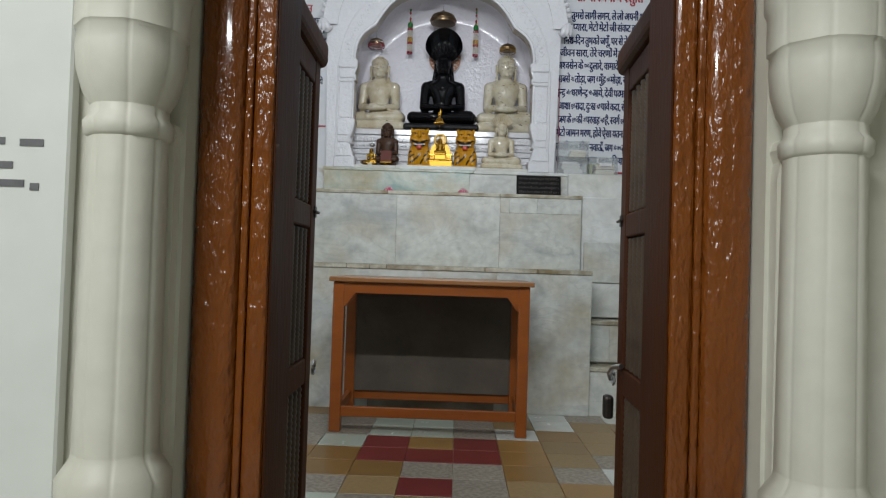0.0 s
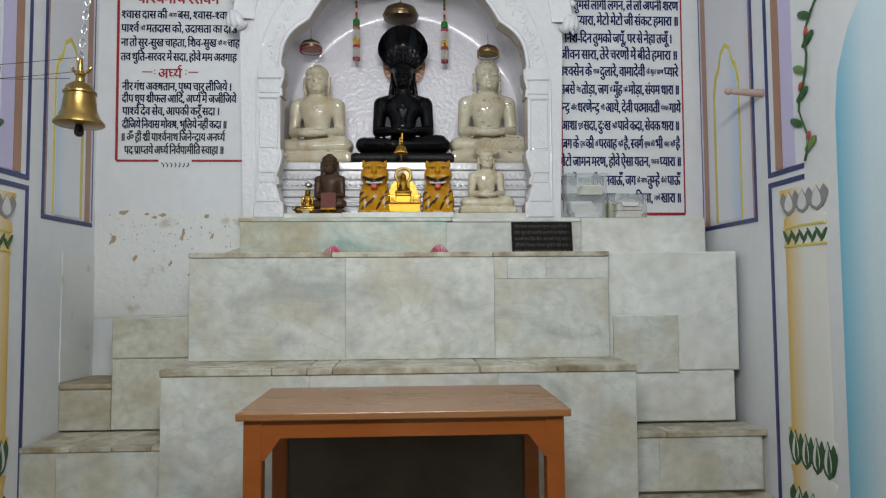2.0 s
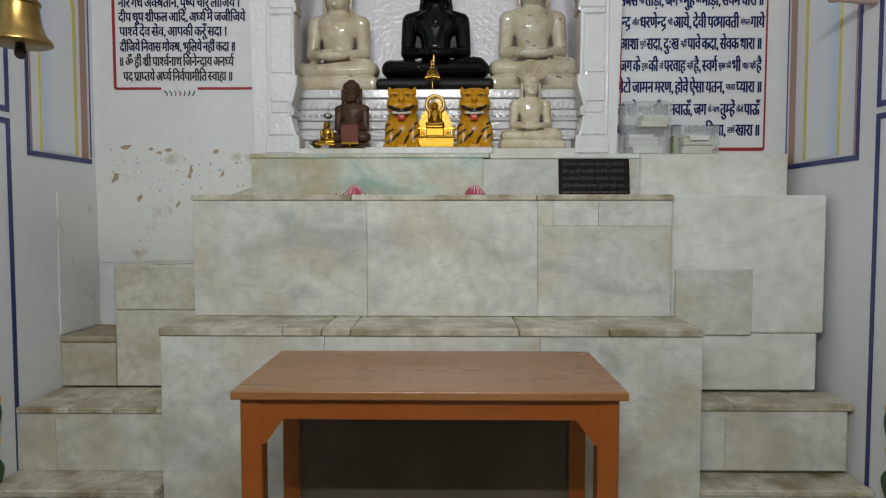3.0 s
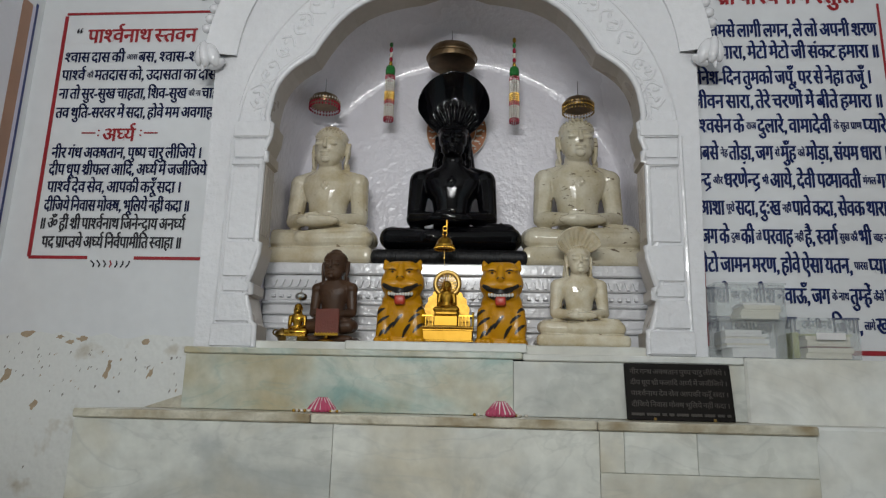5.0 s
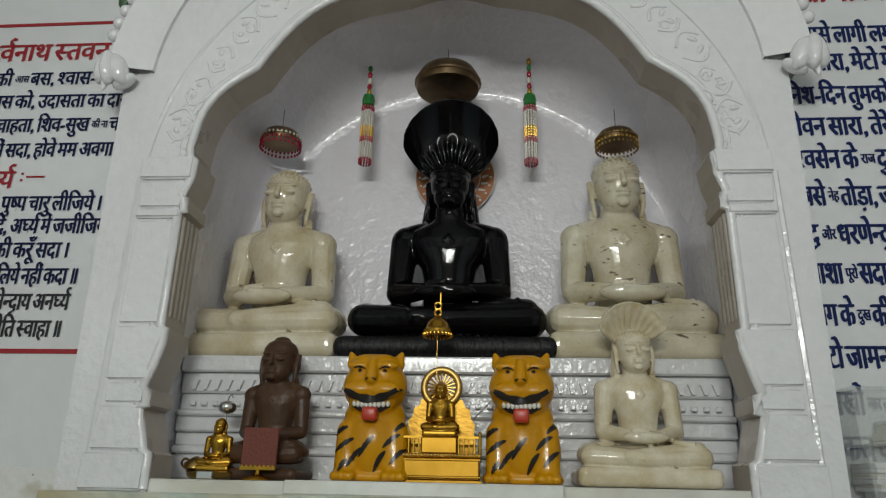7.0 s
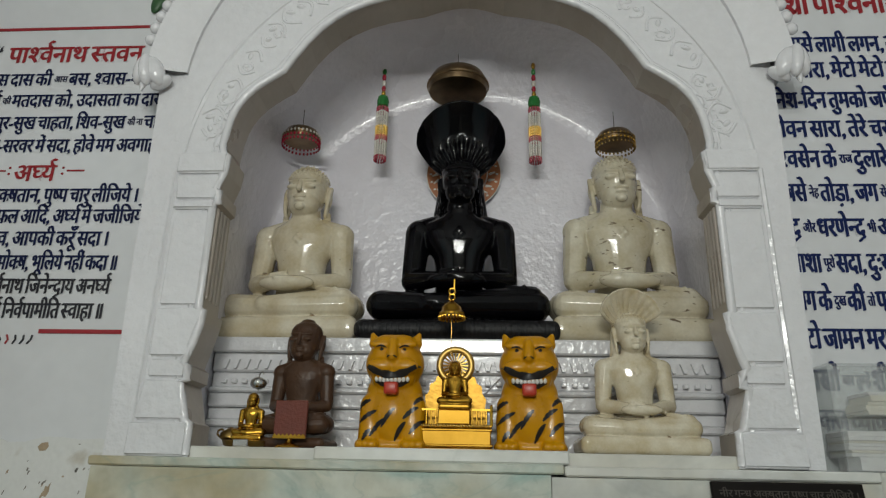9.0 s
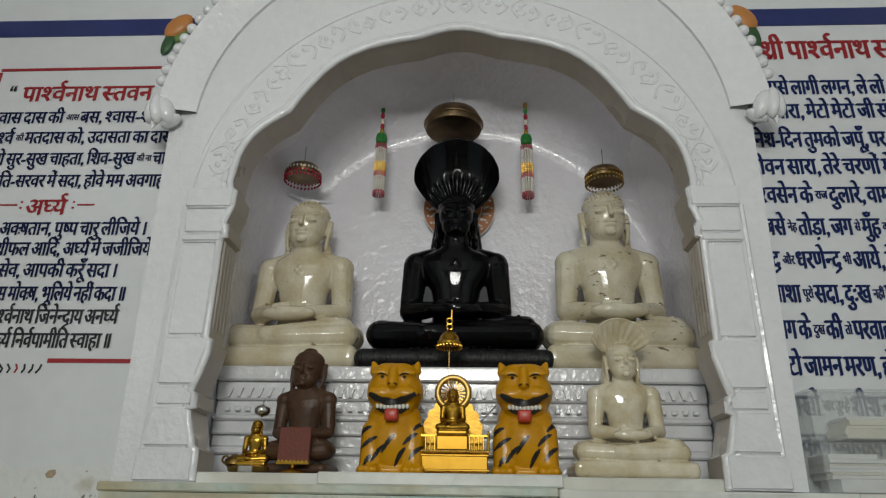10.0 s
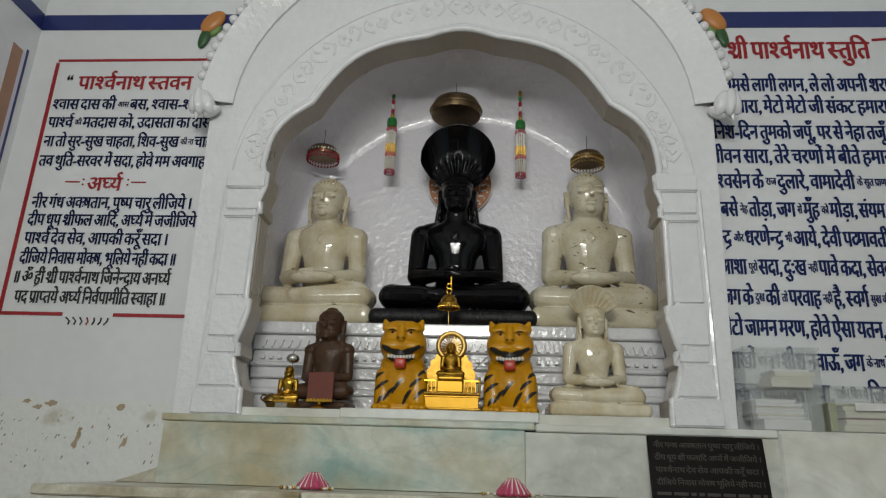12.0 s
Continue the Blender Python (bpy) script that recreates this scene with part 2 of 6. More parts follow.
def fleck(m, scale, reach, stretch, colour):
    """Sparse dark streaks and specks in a stone."""
    nt = m.node_tree
    bsdf = nt.nodes["Principled BSDF"]
    before = bsdf.inputs["Base Color"].links[0].from_socket
    coord = nt.nodes.new("ShaderNodeTexCoord")
    mapping = nt.nodes.new("ShaderNodeMapping")
    mapping.inputs["Scale"].default_value, mapping.inputs["Rotation"].default_value = stretch, (0, 0.35, 0)
    nt.links.new(coord.outputs["Object"], mapping.inputs[0])
    noise = nt.nodes.new("ShaderNodeTexNoise")
    noise.inputs["Scale"].default_value, noise.inputs["Detail"].default_value = scale, 3
    nt.links.new(mapping.outputs[0], noise.inputs["Vector"])
    span = nt.nodes.new("ShaderNodeMapRange")
    span.inputs["From Min"].default_value, span.inputs["From Max"].default_value = reach
    nt.links.new(noise.outputs[0], span.inputs[0])
    mix = nt.nodes.new("ShaderNodeMix")
    mix.data_type = "RGBA"
    nt.links.new(span.outputs[0], mix.inputs[0])
    nt.links.new(before, mix.inputs[6])
    mix.inputs[7].default_value = (*colour, 1)
    nt.links.new(mix.outputs[2], bsdf.inputs["Base Color"])


fleck(CREAM, 26, (0.70, 0.76), (1, 1, 2.0), (0.20, 0.14, 0.08))
fleck(FLECKED, 24, (0.64, 0.70), (1, 1, 2.6), (0.16, 0.12, 0.08))
BLACK = material("polished black stone", (0.003, 0.003, 0.004), rough=0.10, dark=(0.002, 0.002, 0.003), scale=8, specular=0.22)
BLACK_ROUGH = material("chiselled black stone", (0.012, 0.012, 0.013), rough=0.42, dark=(0.004, 0.004, 0.005), scale=30, spread=0.3, stretch=(4, 1, 0.6), bump=0.4, bump_scale=50, specular=0.3)
BROWN_STONE = material("dull brown stone", (0.085, 0.042, 0.021), rough=0.40, specular=0.3, dark=(0.05, 0.026, 0.016), scale=14, bump=0.15, bump_scale=40)
GOLD = material("polished brass gold", (0.60, 0.34, 0.05), rough=0.24, metal=1.0, dark=(0.46, 0.25, 0.03), scale=20, bump=0.010, bump_scale=60)
GOLD_PALE = material("pale worn gold", (0.78, 0.54, 0.18), rough=0.42, metal=1.0, dark=(0.60, 0.38, 0.10), scale=30)
GOLD_SATIN = material("satin brass gold", (0.50, 0.28, 0.04), rough=0.36, metal=1.0, dark=(0.34, 0.18, 0.02), scale=20)
GOLD_DARK = material("tarnished brass gold", (0.46, 0.26, 0.045), rough=0.34, metal=1.0, dark=(0.20, 0.105, 0.018), scale=45, bump=0.05, bump_scale=130)
BRASS = material("aged brass", (0.40, 0.26, 0.08), rough=0.3, metal=1.0, dark=(0.20, 0.12, 0.04), scale=14, bump=0.08)
BRONZE = material("bronze umbrella metal", (0.32, 0.22, 0.12), rough=0.3, metal=0.9, dark=(0.15, 0.10, 0.055), scale=20)
SILVER = material("bright silver", (0.8, 0.8, 0.78), rough=0.15, metal=1.0, scale=20)
YELLOW = material("ochre yellow gloss paint", (0.62, 0.29, 0.002), rough=0.28, dark=(0.50, 0.22, 0.003), scale=8, coat=0.12, bump=0.1, bump_scale=40, specular=0.3)
STRIPE = material("black gloss paint", (0.012, 0.010, 0.010), rough=0.3, scale=10)
TOOTH = material("white gloss paint", (0.8, 0.79, 0.74), rough=0.3, scale=10)
TONGUE = material("red gloss paint", (0.55, 0.05, 0.025), rough=0.35, scale=10)
MAROON = material("maroon cloth board", (0.16, 0.035, 0.02), rough=0.6, scale=30, bump=0.2, bump_scale=120)
BEAD_RED = material("ruby glass beads", (0.42, 0.02, 0.05), rough=0.2, scale=40)
BEAD_WHITE = material("pearl beads", (0.75, 0.70, 0.62), rough=0.2, scale=40)
BEAD_GOLD = material("gold beads", (0.62, 0.36, 0.06), rough=0.25, metal=0.7, scale=40)
BEAD_GREEN = material("green beads", (0.03, 0.22, 0.05), rough=0.25, scale=40)
PINK = material("pink white cloth", (0.52, 0.07, 0.15), rough=0.7, scale=60)
SIGN = material("black plaque enamel", (0.008, 0.006, 0.005), rough=0.6, scale=10, specular=0.15)
SIGN_TEXT = material("faded plaque engraving", (0.045, 0.036, 0.028), rough=0.5, scale=60)
PAPER = material("yellowed paper", (0.72, 0.68, 0.56), rough=0.8, scale=30, dark=(0.58, 0.53, 0.42))
PAPER_WHITE = material("white paper", (0.76, 0.75, 0.74), rough=0.8, scale=30, dark=(0.62, 0.60, 0.60))
GREEN_BOOK = material("olive green book cover", (0.28, 0.30, 0.07), rough=0.5, scale=20)
LEAF_GREEN = material("leaf green paint", (0.03, 0.10, 0.03), rough=0.4, scale=20)
LEAF_LIGHT = material("light leaf green paint", (0.14, 0.26, 0.06), rough=0.4, scale=20)
FLOWER = material("vermilion flower paint", (0.50, 0.06, 0.03), rough=0.4, scale=20)
ORANGE = material("orange fruit paint", (0.60, 0.24, 0.06), rough=0.4, scale=14)
HALO_ORANGE = material("burnt orange paint", (0.46, 0.17, 0.065), rough=0.4, scale=14)
GREY_PAINT = material("grey mural paint", (0.28, 0.27, 0.26), rough=0.4, scale=10)
YELLOW_LINE = material("lemon mural paint", (0.72, 0.60, 0.12), rough=0.4, scale=10)
COLUMN_WHITE = material("white mural paint", (0.74, 0.75, 0.74), rough=0.35, scale=8)
FALSE_BACK = airbrushed("false niche mural paint", (0.74, 0.76, 0.80), (0.42, 0.56, 0.74), 1, 4.95, 5.6, 0.13)
COLUMN = airbrushed("cream column mural paint", (0.76, 0.75, 0.70), (0.66, 0.40, 0.04), 1, -0.9, 0.15, 0.15)
SKYBLUE = airbrushed("sky blue mural paint", (0.60, 0.74, 0.80), (0.16, 0.46, 0.62), 1, 2.55, 4.19, 0.18)
PEG = material("pinkish painted wood", (0.50, 0.36, 0.31), rough=0.45, scale=12)
DUST = material("brown dust and dirt", (0.30, 0.23, 0.14), rough=0.9, dark=(0.42, 0.37, 0.27), scale=12)
UNDER = material("dusty brown board", (0.135, 0.107, 0.08), rough=0.8, dark=(0.068, 0.053, 0.038), scale=4, bump=0.3, bump_scale=20)
TILE_COLOURS = {
    "tan": material("tan floor tile", (0.29, 0.165, 0.05), rough=0.3, dark=(0.22, 0.12, 0.036), scale=7, vary=0.12),
    "red": material("oxblood floor tile", (0.19, 0.032, 0.03), rough=0.3, dark=(0.14, 0.025, 0.022), scale=7, vary=0.1),
    "green": material("pale green marble tile", (0.42, 0.46, 0.38), rough=0.25, dark=(0.42, 0.47, 0.38), scale=7, vary=0.1),
    "grey": material("grey terrazzo tile", (0.34, 0.30, 0.24), rough=0.4, dark=(0.20, 0.17, 0.13), scale=45, spread=0.2, vary=0.1),
    "gold": material("golden terrazzo tile", (0.29, 0.20, 0.088), rough=0.4, dark=(0.23, 0.15, 0.062), scale=40, spread=0.25, vary=0.12),
    "white": material("white marble tile", (0.62, 0.63, 0.58), rough=0.25, dark=(0.52, 0.53, 0.48), scale=7, vary=0.08),
}


def glass(name, tint, rough):
    m = bpy.data.materials.new(name)
    m.use_nodes = True
    nt = m.node_tree
    bsdf = nt.nodes["Principled BSDF"]
    clear = nt.nodes.new("ShaderNodeBsdfTransparent")
    clear.inputs[0].default_value = (*tint, 1)
    bsdf.inputs["Base Color"].default_value = (0.60, 0.62, 0.61, 1)
    bsdf.inputs["Roughness"].default_value = rough
    mix = nt.nodes.new("ShaderNodeMixShader")
    mix.inputs[0].default_value = 0.21
    nt.links.new(clear.outputs[0], mix.inputs[1])
    nt.links.new(bsdf.outputs[0], mix.inputs[2])
    nt.links.new(mix.outputs[0], nt.nodes["Material Output"].inputs[0])
    return m


PLASTIC = glass("clear cloudy plastic", (0.97, 0.98, 0.98), 0.25)


# ---- building helpers ----
def bm_box(x0, x1, y0, y1, z0, z1, bevel=0.0, segments=1, bm=None):
    bm = bm or bmesh.new()
    made = bmesh.ops.create_cube(bm, size=1)
    m = Matrix.Translation(((x0 + x1) / 2, (y0 + y1) / 2, (z0 + z1) / 2)) @ Matrix.Diagonal((x1 - x0, y1 - y0, z1 - z0, 1))
    bmesh.ops.transform(bm, matrix=m, verts=made["verts"])
    if bevel:
        edges = list({e for v in made["verts"] for e in v.link_edges})
        bmesh.ops.bevel(bm, geom=edges, offset=bevel, segments=segments, affect="EDGES", profile=0.5)
    return bm


def bm_skin(bm, m, rings, u):
    """Closes rings of (radius, height) round z into a skin, laid by the matrix m."""
    rows = []
    for r, z in rings:
        rows.append([bm.verts.new(m @ Vector((r * math.cos(math.tau * k / u), r * math.sin(math.tau * k / u), z))) for k in range(u)])
    for a, b in zip(rows, rows[1:]):
        for k in range(u):
            n = (k + 1) % u
            bm.faces.new((a[k], a[n], b[n], b[k]))
    bm.faces.new(rows[0][::-1])
    bm.faces.new(rows[-1])
    return bm


def bm_ball(bm, at, radii, rot=(0, 0, 0), u=16, v=10):
    m = Matrix.LocRotScale(at, Euler([radians(a) for a in rot]), radii)
    return bm_skin(bm, m, [(max(math.sin(math.pi * k / v), 0.02), -math.cos(math.pi * k / v)) for k in range(v + 1)], u)


def bm_limb(bm, a, b, ra, rb, segments=12, caps=True):
    """A tapered rod from a to b with round ends."""
    a, b = Vector(a), Vector(b)
    way = b - a
    m = Matrix.Translation(a) @ way.to_track_quat("Z", "Y").to_matrix().to_4x4()
    d = way.length
    rings = [(ra, 0.0), (rb, d)]
    if caps:
        turn = [math.pi / 2 * k / 4 for k in range(1, 5)]
        rings = [(max(ra * math.cos(t), 0.02 * ra), -ra * math.sin(t)) for t in turn[::-1]] + rings + [(max(rb * math.cos(t), 0.02 * rb), d + rb * math.sin(t)) for t in turn]
    return bm_skin(bm, m, rings, segments)


def bm_lathe(bm, profile, at=(0, 0, 0), segments=24, squash=1.0):
    """Turns a profile of (radius, height) round the z axis."""
    rings = []
    for r, z in profile:
        rings.append([bm.verts.new((at[0] + r * math.cos(2 * math.pi * k / segments), at[1] + squash * r * math.sin(2 * math.pi * k / segments), at[2] + z))
                      for k in range(segments)])
    for low, high in zip(rings, rings[1:]):
        for k in range(segments):
            n = (k + 1) % segments
            bm.faces.new((low[k], low[n], high[n], high[k]))
    bm.faces.new(rings[0][::-1])
    bm.faces.new(rings[-1])
    return bm


def bm_prism(bm, outline, axis, low, high):
    """A flat outline of (u, v), swept along an axis: 'y' takes (x, z), 'x' takes (y, z), 'z' takes (x, y)."""
    def place(u, v, w):
        return {"y": (u, w, v), "x": (w, u, v), "z": (u, v, w)}[axis]
    a = [bm.verts.new(place(u, v, low)) for u, v in outline]
    b = [bm.verts.new(place(u, v, high)) for u, v in outline]
    n = len(outline)
    bm.faces.new(a)
    bm.faces.new(b[::-1])
    for k in range(n):
        bm.faces.new((a[k], b[k], b[(k + 1) % n], a[(k + 1) % n]))
    bmesh.ops.recalc_face_normals(bm, faces=bm.faces)
    return bm


def bm_tube(bm, points, radius, segments=6, closed=False):
    """A round cord through points."""
    points = [Vector(p) for p in points]
    rings = []
    for k, p in enumerate(points):
        before = points[k - 1] if k or closed else points[k]
        after = points[(k + 1) % len(points)] if k < len(points) - 1 or closed else points[k]
        way = (after - before).normalized()
        side = way.cross(Vector((0.13, 0.37, 0.92))).normalized()
        up = way.cross(side)
        rings.append([bm.verts.new(p + radius * (math.cos(2 * math.pi * j / segments) * side + math.sin(2 * math.pi * j / segments) * up)) for j in range(segments)])
    pairs = list(zip(rings, rings[1:])) + ([(rings[-1], rings[0])] if closed else [])
    for a, b in pairs:
        for j in range(segments):
            n = (j + 1) % segments
            bm.faces.new((a[j], a[n], b[n], b[j]))
    if not closed:
        bm.faces.new(rings[0][::-1])
        bm.faces.new(rings[-1])
    return bm


def finish(name, bm, mats, smooth=False):
    data = bpy.data.meshes.new(name)
    bmesh.ops.recalc_face_normals(bm, faces=bm.faces)
    bm.to_mesh(data)
    bm.free()
    for m in mats if isinstance(mats, (list, tuple)) else [mats]:
        data.materials.append(m)
    if smooth:
        data.polygons.foreach_set("use_smooth", [True] * len(data.polygons))
        data.set_sharp_from_angle(angle=radians(50))
    return data


def part(name, bm, mat, parent, label="", smooth=False):
    ob = new(name, finish(name, bm, mat, smooth))
    ob.parent = parent
    if label:
        ob["label"] = label
    return ob


def thing(name, bm, mat, label, category, group="", smooth=False, at=None):
    ob = new(name, finish(name, bm, mat, smooth))
    if at:
        ob.location = at
    return tagged(ob, label, category, group)


def holder(name, label, category, group="", at=(0, 0, 0), rz=0):
    ob = new(name)
    ob.matrix_world = pose(*at, 0, 0, rz)
    return tagged(ob, label, category, group)


def structure(name, bm, mat, label, category, smooth=False):
    return tagged(new(name, finish(name, bm, mat, smooth)), label, category, "", "structure")


def arc(cx, cz, rx, rz, a0, a1, n):
    return [(cx + rx * math.cos(radians(a0 + (a1 - a0) * k / n)), cz + rz * math.sin(radians(a0 + (a1 - a0) * k / n))) for k in range(n + 1)]


# ---- structure ----
XL, XR, YB, YF, TOP = -1.74, 1.645, 5.42, 1.64, 3.72    # shrine room
CX = -0.048                                             # middle of the altar arch

FLOOR = structure("floor", bm_box(XL - 0.3, XR + 0.3, 1.3, 6.2, -0.35, -0.012), GROUT, "cement bed under worn coloured floor tiles", "floor")
structure("floor_hall", bm_box(-3, 3, -2.6, 1.3, -0.4, -0.21), TILE_COLOURS["white"], "pale stone floor of the outer hall", "floor")
structure("ceiling", bm_box(XL - 0.3, XR + 0.3, YF - 0.3, 6.2, TOP, TOP + 0.2), CEIL, "plain white painted ceiling", "ceiling")
structure("ceiling_hall", bm_box(-3, 3, -2.6, 1.34, 3.1, 3.3), CEIL, "plain white painted hall ceiling", "ceiling")
structure("wall_left", bm_box(XL - 0.25, XL, YF, 6.2, -0.1, TOP), WALL, "white painted wall with mural borders", "wall")
structure("wall_right", bm_box(XR, XR + 0.25, YF, 6.2, -0.1, TOP), WALL, "white painted wall with mural borders", "wall")

# cusped opening of the altar niche
JL, JR = CX - 0.70, CX + 0.70
CUSPS = [(0.668, 2.50), (0.52, 2.745), (0.125, 3.02), (-0.125, 3.02), (-0.52, 2.745), (-0.668, 2.50)]


# half width of the opening up the moulded jambs
JAMB = [(0.653, 1.655), (0.653, 1.735), (0.666, 1.742), (0.681, 1.80), (0.691, 1.835), (0.676, 1.843), (0.676, 1.875), (0.689, 1.883), (0.676, 1.93), (0.662, 1.985), (0.657, 2.02), (0.672, 2.028),
        (0.674, 2.318), (0.661, 2.326), (0.661, 2.36), (0.672, 2.368), (0.655, 2.42), (0.650, 2.468), (0.663, 2.476)]


def foil(a, b, bulge, n=9):
    """A shallow arc from a to b that bulges to its right-hand side, seen along the way from a to b."""
    a, b = Vector(a), Vector(b)
    side = Vector(((b - a).y, -(b - a).x)).normalized()
    return [tuple(a.lerp(b, k / n) + side * bulge * math.sin(math.pi * k / n)) for k in range(n)]


def cusped(grow=0.0, low=1.655):
    """The niche outline from the right foot over the cusps to the left foot, widened by grow."""
    legs = [(w + grow, z) for w, z in JAMB if z > low]
    pts = [(JAMB[0][0] + grow, low)] + legs
    c = [(x * (1 + grow / 0.62), z + grow * (0.2 + 0.8 * (z - 2.45) / 0.57)) for x, z in CUSPS]
    for (a, b), bulge in zip(zip(c, c[1:]), (0.045, 0.075, 0.032, 0.075, 0.045)):
        pts += foil(a, b, bulge)
    pts += [c[-1]] + [(-w, z) for w, z in legs[::-1]] + [(-JAMB[0][0] - grow, low)]
    return [(CX + x, z) for x, z in pts]


INNER = cusped()
# back wall: masonry either side of the niche and above it
SHELL = [(CX + 0.725, 1.655), (CX + 0.725, 2.1)] + arc(CX, 2.45, 0.725, 0.665, 0, 180, 48) + [(CX - 0.725, 2.1), (CX - 0.725, 1.655)]
bm = bmesh.new()
outline = [(XR, -0.1), (XR, TOP), (XL, TOP), (XL, -0.1), (SHELL[-1][0], -0.1)] + SHELL[::-1] + [(SHELL[0][0], -0.1)]
bm_prism(bm, outline, "y", YB, YB + 0.05)
bmesh.ops.triangulate(bm, faces=[f for f in bm.faces if len(f.verts) > 4])
structure("wall_back", bm, WALL, "white enamel back wall with painted hymn panels", "wall")
structure("wall_outer", bm_box(XL - 0.25, XR + 0.25, 6.2, 6.4, -0.1, TOP), WALL, "rough masonry behind the niche", "wall")
# rounded shell of the niche: the reveal curves over into the flat back
bm = bmesh.new()
rows = []
for k in range(13):
    a = math.pi / 2 * k / 12
    y, shrink = YB + 0.01 + 0.41 * math.sin(a), 0.13 * (1 - math.cos(a)) ** 1.3
    ring = []
    for x, z in SHELL:
        rise = max(0.0, min(1.0, (z - 2.35) / 0.5))
        ring.append((CX + (x - CX) * (1 - shrink * 0.55 * (0.35 + 0.65 * rise)), y, z - shrink * rise * 1.15))
    rows.append([bm.verts.new(p) for p in ring])
for a, b in zip(rows, rows[1:]):
    for k in range(len(a) - 1):
        bm.faces.new((a[k], b[k], b[k + 1], a[k + 1]))
back_ring = [tuple(v.co) for v in rows[-1]]
structure("wall_niche", bm, NICHE, "glossy lavender white shell of the altar niche", "wall", smooth=True)
NICHE_Y = YB + 0.42
bm = bmesh.new()
bm.faces.new([bm.verts.new(p) for p in back_ring])
bmesh.ops.triangulate(bm, faces=bm.faces)
structure("wall_niche_back", bm, NICHE, "glossy lavender white back of the altar niche", "wall")

# door wall between hall and shrine
DL, DR, DTOP = -0.365, 0.605, 1.68
bm = bmesh.new()
bm_prism(bm, [(-3, -0.4), (-3, 3.8), (3, 3.8), (3, -0.4), (DR, -0.4), (DR, DTOP), (DL, DTOP), (DL, -0.4)], "y", 1.40, YF)
bmesh.ops.triangulate(bm, faces=[f for f in bm.faces if len(f.verts) > 4])
structure("wall_door", bm, HALL, "cream limewashed wall around the shrine door", "wall")
structure("wall_hall_left", bm_box(-3.2, -3, -2.6, 1.4, -0.4, 3.3), HALL, "cream wall of the outer hall", "wall")
structure("wall_hall_right", bm_box(3, 3.2, -2.6, 1.4, -0.4, 3.3), HALL, "cream wall of the outer hall", "wall")
structure("wall_hall_back", bm_box(-3.2, 3.2, -2.8, -2.6, -0.4, 3.3), HALL, "cream wall of the outer hall", "wall")


# ---- stepped altar of marble slabs ----
def slab(parent, x0, x1, y0, y1, z0, z1, mat, bevel=0.004, name="slab"):
    return part(name, bm_box(x0, x1, y0, y1, z0, z1, bevel), mat, parent)


def course(parent, cuts, y, z0, z1, mat=None, thick=0.03):
    """A row of facing slabs with fine open joints."""
    for a, b in zip(cuts, cuts[1:]):
        slab(parent, a + 0.0005, b - 0.0005, y, y + thick, z0 + 0.0005, z1 - 0.0005, mat or MARBLE, 0.0012)


S1F, S2F, P3F = 4.635, 4.94, 5.272
lower = holder("altar_step", "lower marble altar step with stained veined slabs", "altar step")
part("core", bm_box(-1.07, 0.955, S1F + 0.025, YB, 0, 0.905), GROUT, lower)
course(lower, [-1.09, -0.46], S1F, 0.0, 0.905)
# middle slab behind the table: smudges plus the table's shade in its colour
course(lower, [-0.46, 0.36], S1F, 0.0, 0.7655, GRIMY_SHADED)
course(lower, [-0.46, 0.36], S1F, 0.766, 0.905)
course(lower, [0.36, 0.972], S1F, 0.0, 0.905)
for a, b in zip([-1.095, -0.62, -0.47, -0.36, 0.28, 0.62, 0.977], [-0.62, -0.47, -0.36, 0.28, 0.62, 0.977]):
    slab(lower, a + 0.001, b - 0.001, S1F - 0.008, S2F + 0.03, 0.906, 0.936, MARBLE_TOP)
slab(lower, -1.09, -1.06, S1F + 0.032, 5.3, 0.0, 0.905, MARBLE, name="side_slab")
slab(lower, 0.942, 0.972, S1F + 0.032, 5.3, 0.0, 0.905, MARBLE, name="side_slab")

upper = holder("altar_step", "middle marble altar step with large grey veined slabs", "altar step")
part("core", bm_box(-1.05, 0.93, S2F + 0.025, YB, 0.937, 1.425), GROUT, upper)
course(upper, [-1.074, -0.335, 0.385], S2F, 0.937, 1.426)
slab(upper, 0.3855, 0.947, S2F, S2F + 0.03, 0.937, 1.3195, MARBLE, 0.0012)
course(upper, [0.385, 0.45, 0.64, 0.948], S2F, 1.32, 1.426)
for a, b in zip([-1.08, -0.4, 0.38, 0.955], [-0.4, 0.38, 0.955]):
    slab(upper, a + 0.001, b - 0.001, S2F - 0.006, P3F + 0.02, 1.427, 1.452, MARBLE_TOP)
slab(upper, -1.079, -0.9225, P3F + 0.0205, 5.418, 1.427, 1.4515, MARBLE_TOP)
slab(upper, -1.074, -1.045, S2F + 0.032, 5.4, 0.937, 1.426, MARBLE, name="side_slab")

plinth = holder("altar_plinth", "top marble plinth with green and brown stains", "altar plinth")
part("core", bm_box(-0.9, 1.55, P3F + 0.03, 5.6, 1.40, 1.62), GROUT, plinth)
course(plinth, [-0.921, 0.17], P3F, 1.453, 1.632, MARBLE_GREEN)
course(plinth, [0.17, 0.9], P3F + 0.002, 1.453, 1.628)
slab(plinth, -0.93, 0.20, P3F - 0.002, 5.6, 1.633, 1.655, MARBLE_GREEN)
slab(plinth, 0.201, 0.90, P3F - 0.004, 5.6, 1.629, 1.652, WHITE_BLOCK)
slab(plinth, -0.921, -0.895, P3F + 0.032, 5.42, 1.453, 1.632, MARBLE, name="side_slab")
slab(plinth, 0.902, 1.592, P3F + 0.002, 5.42, 1.40, 1.652, WHITE_BLOCK, 0.008, "block")

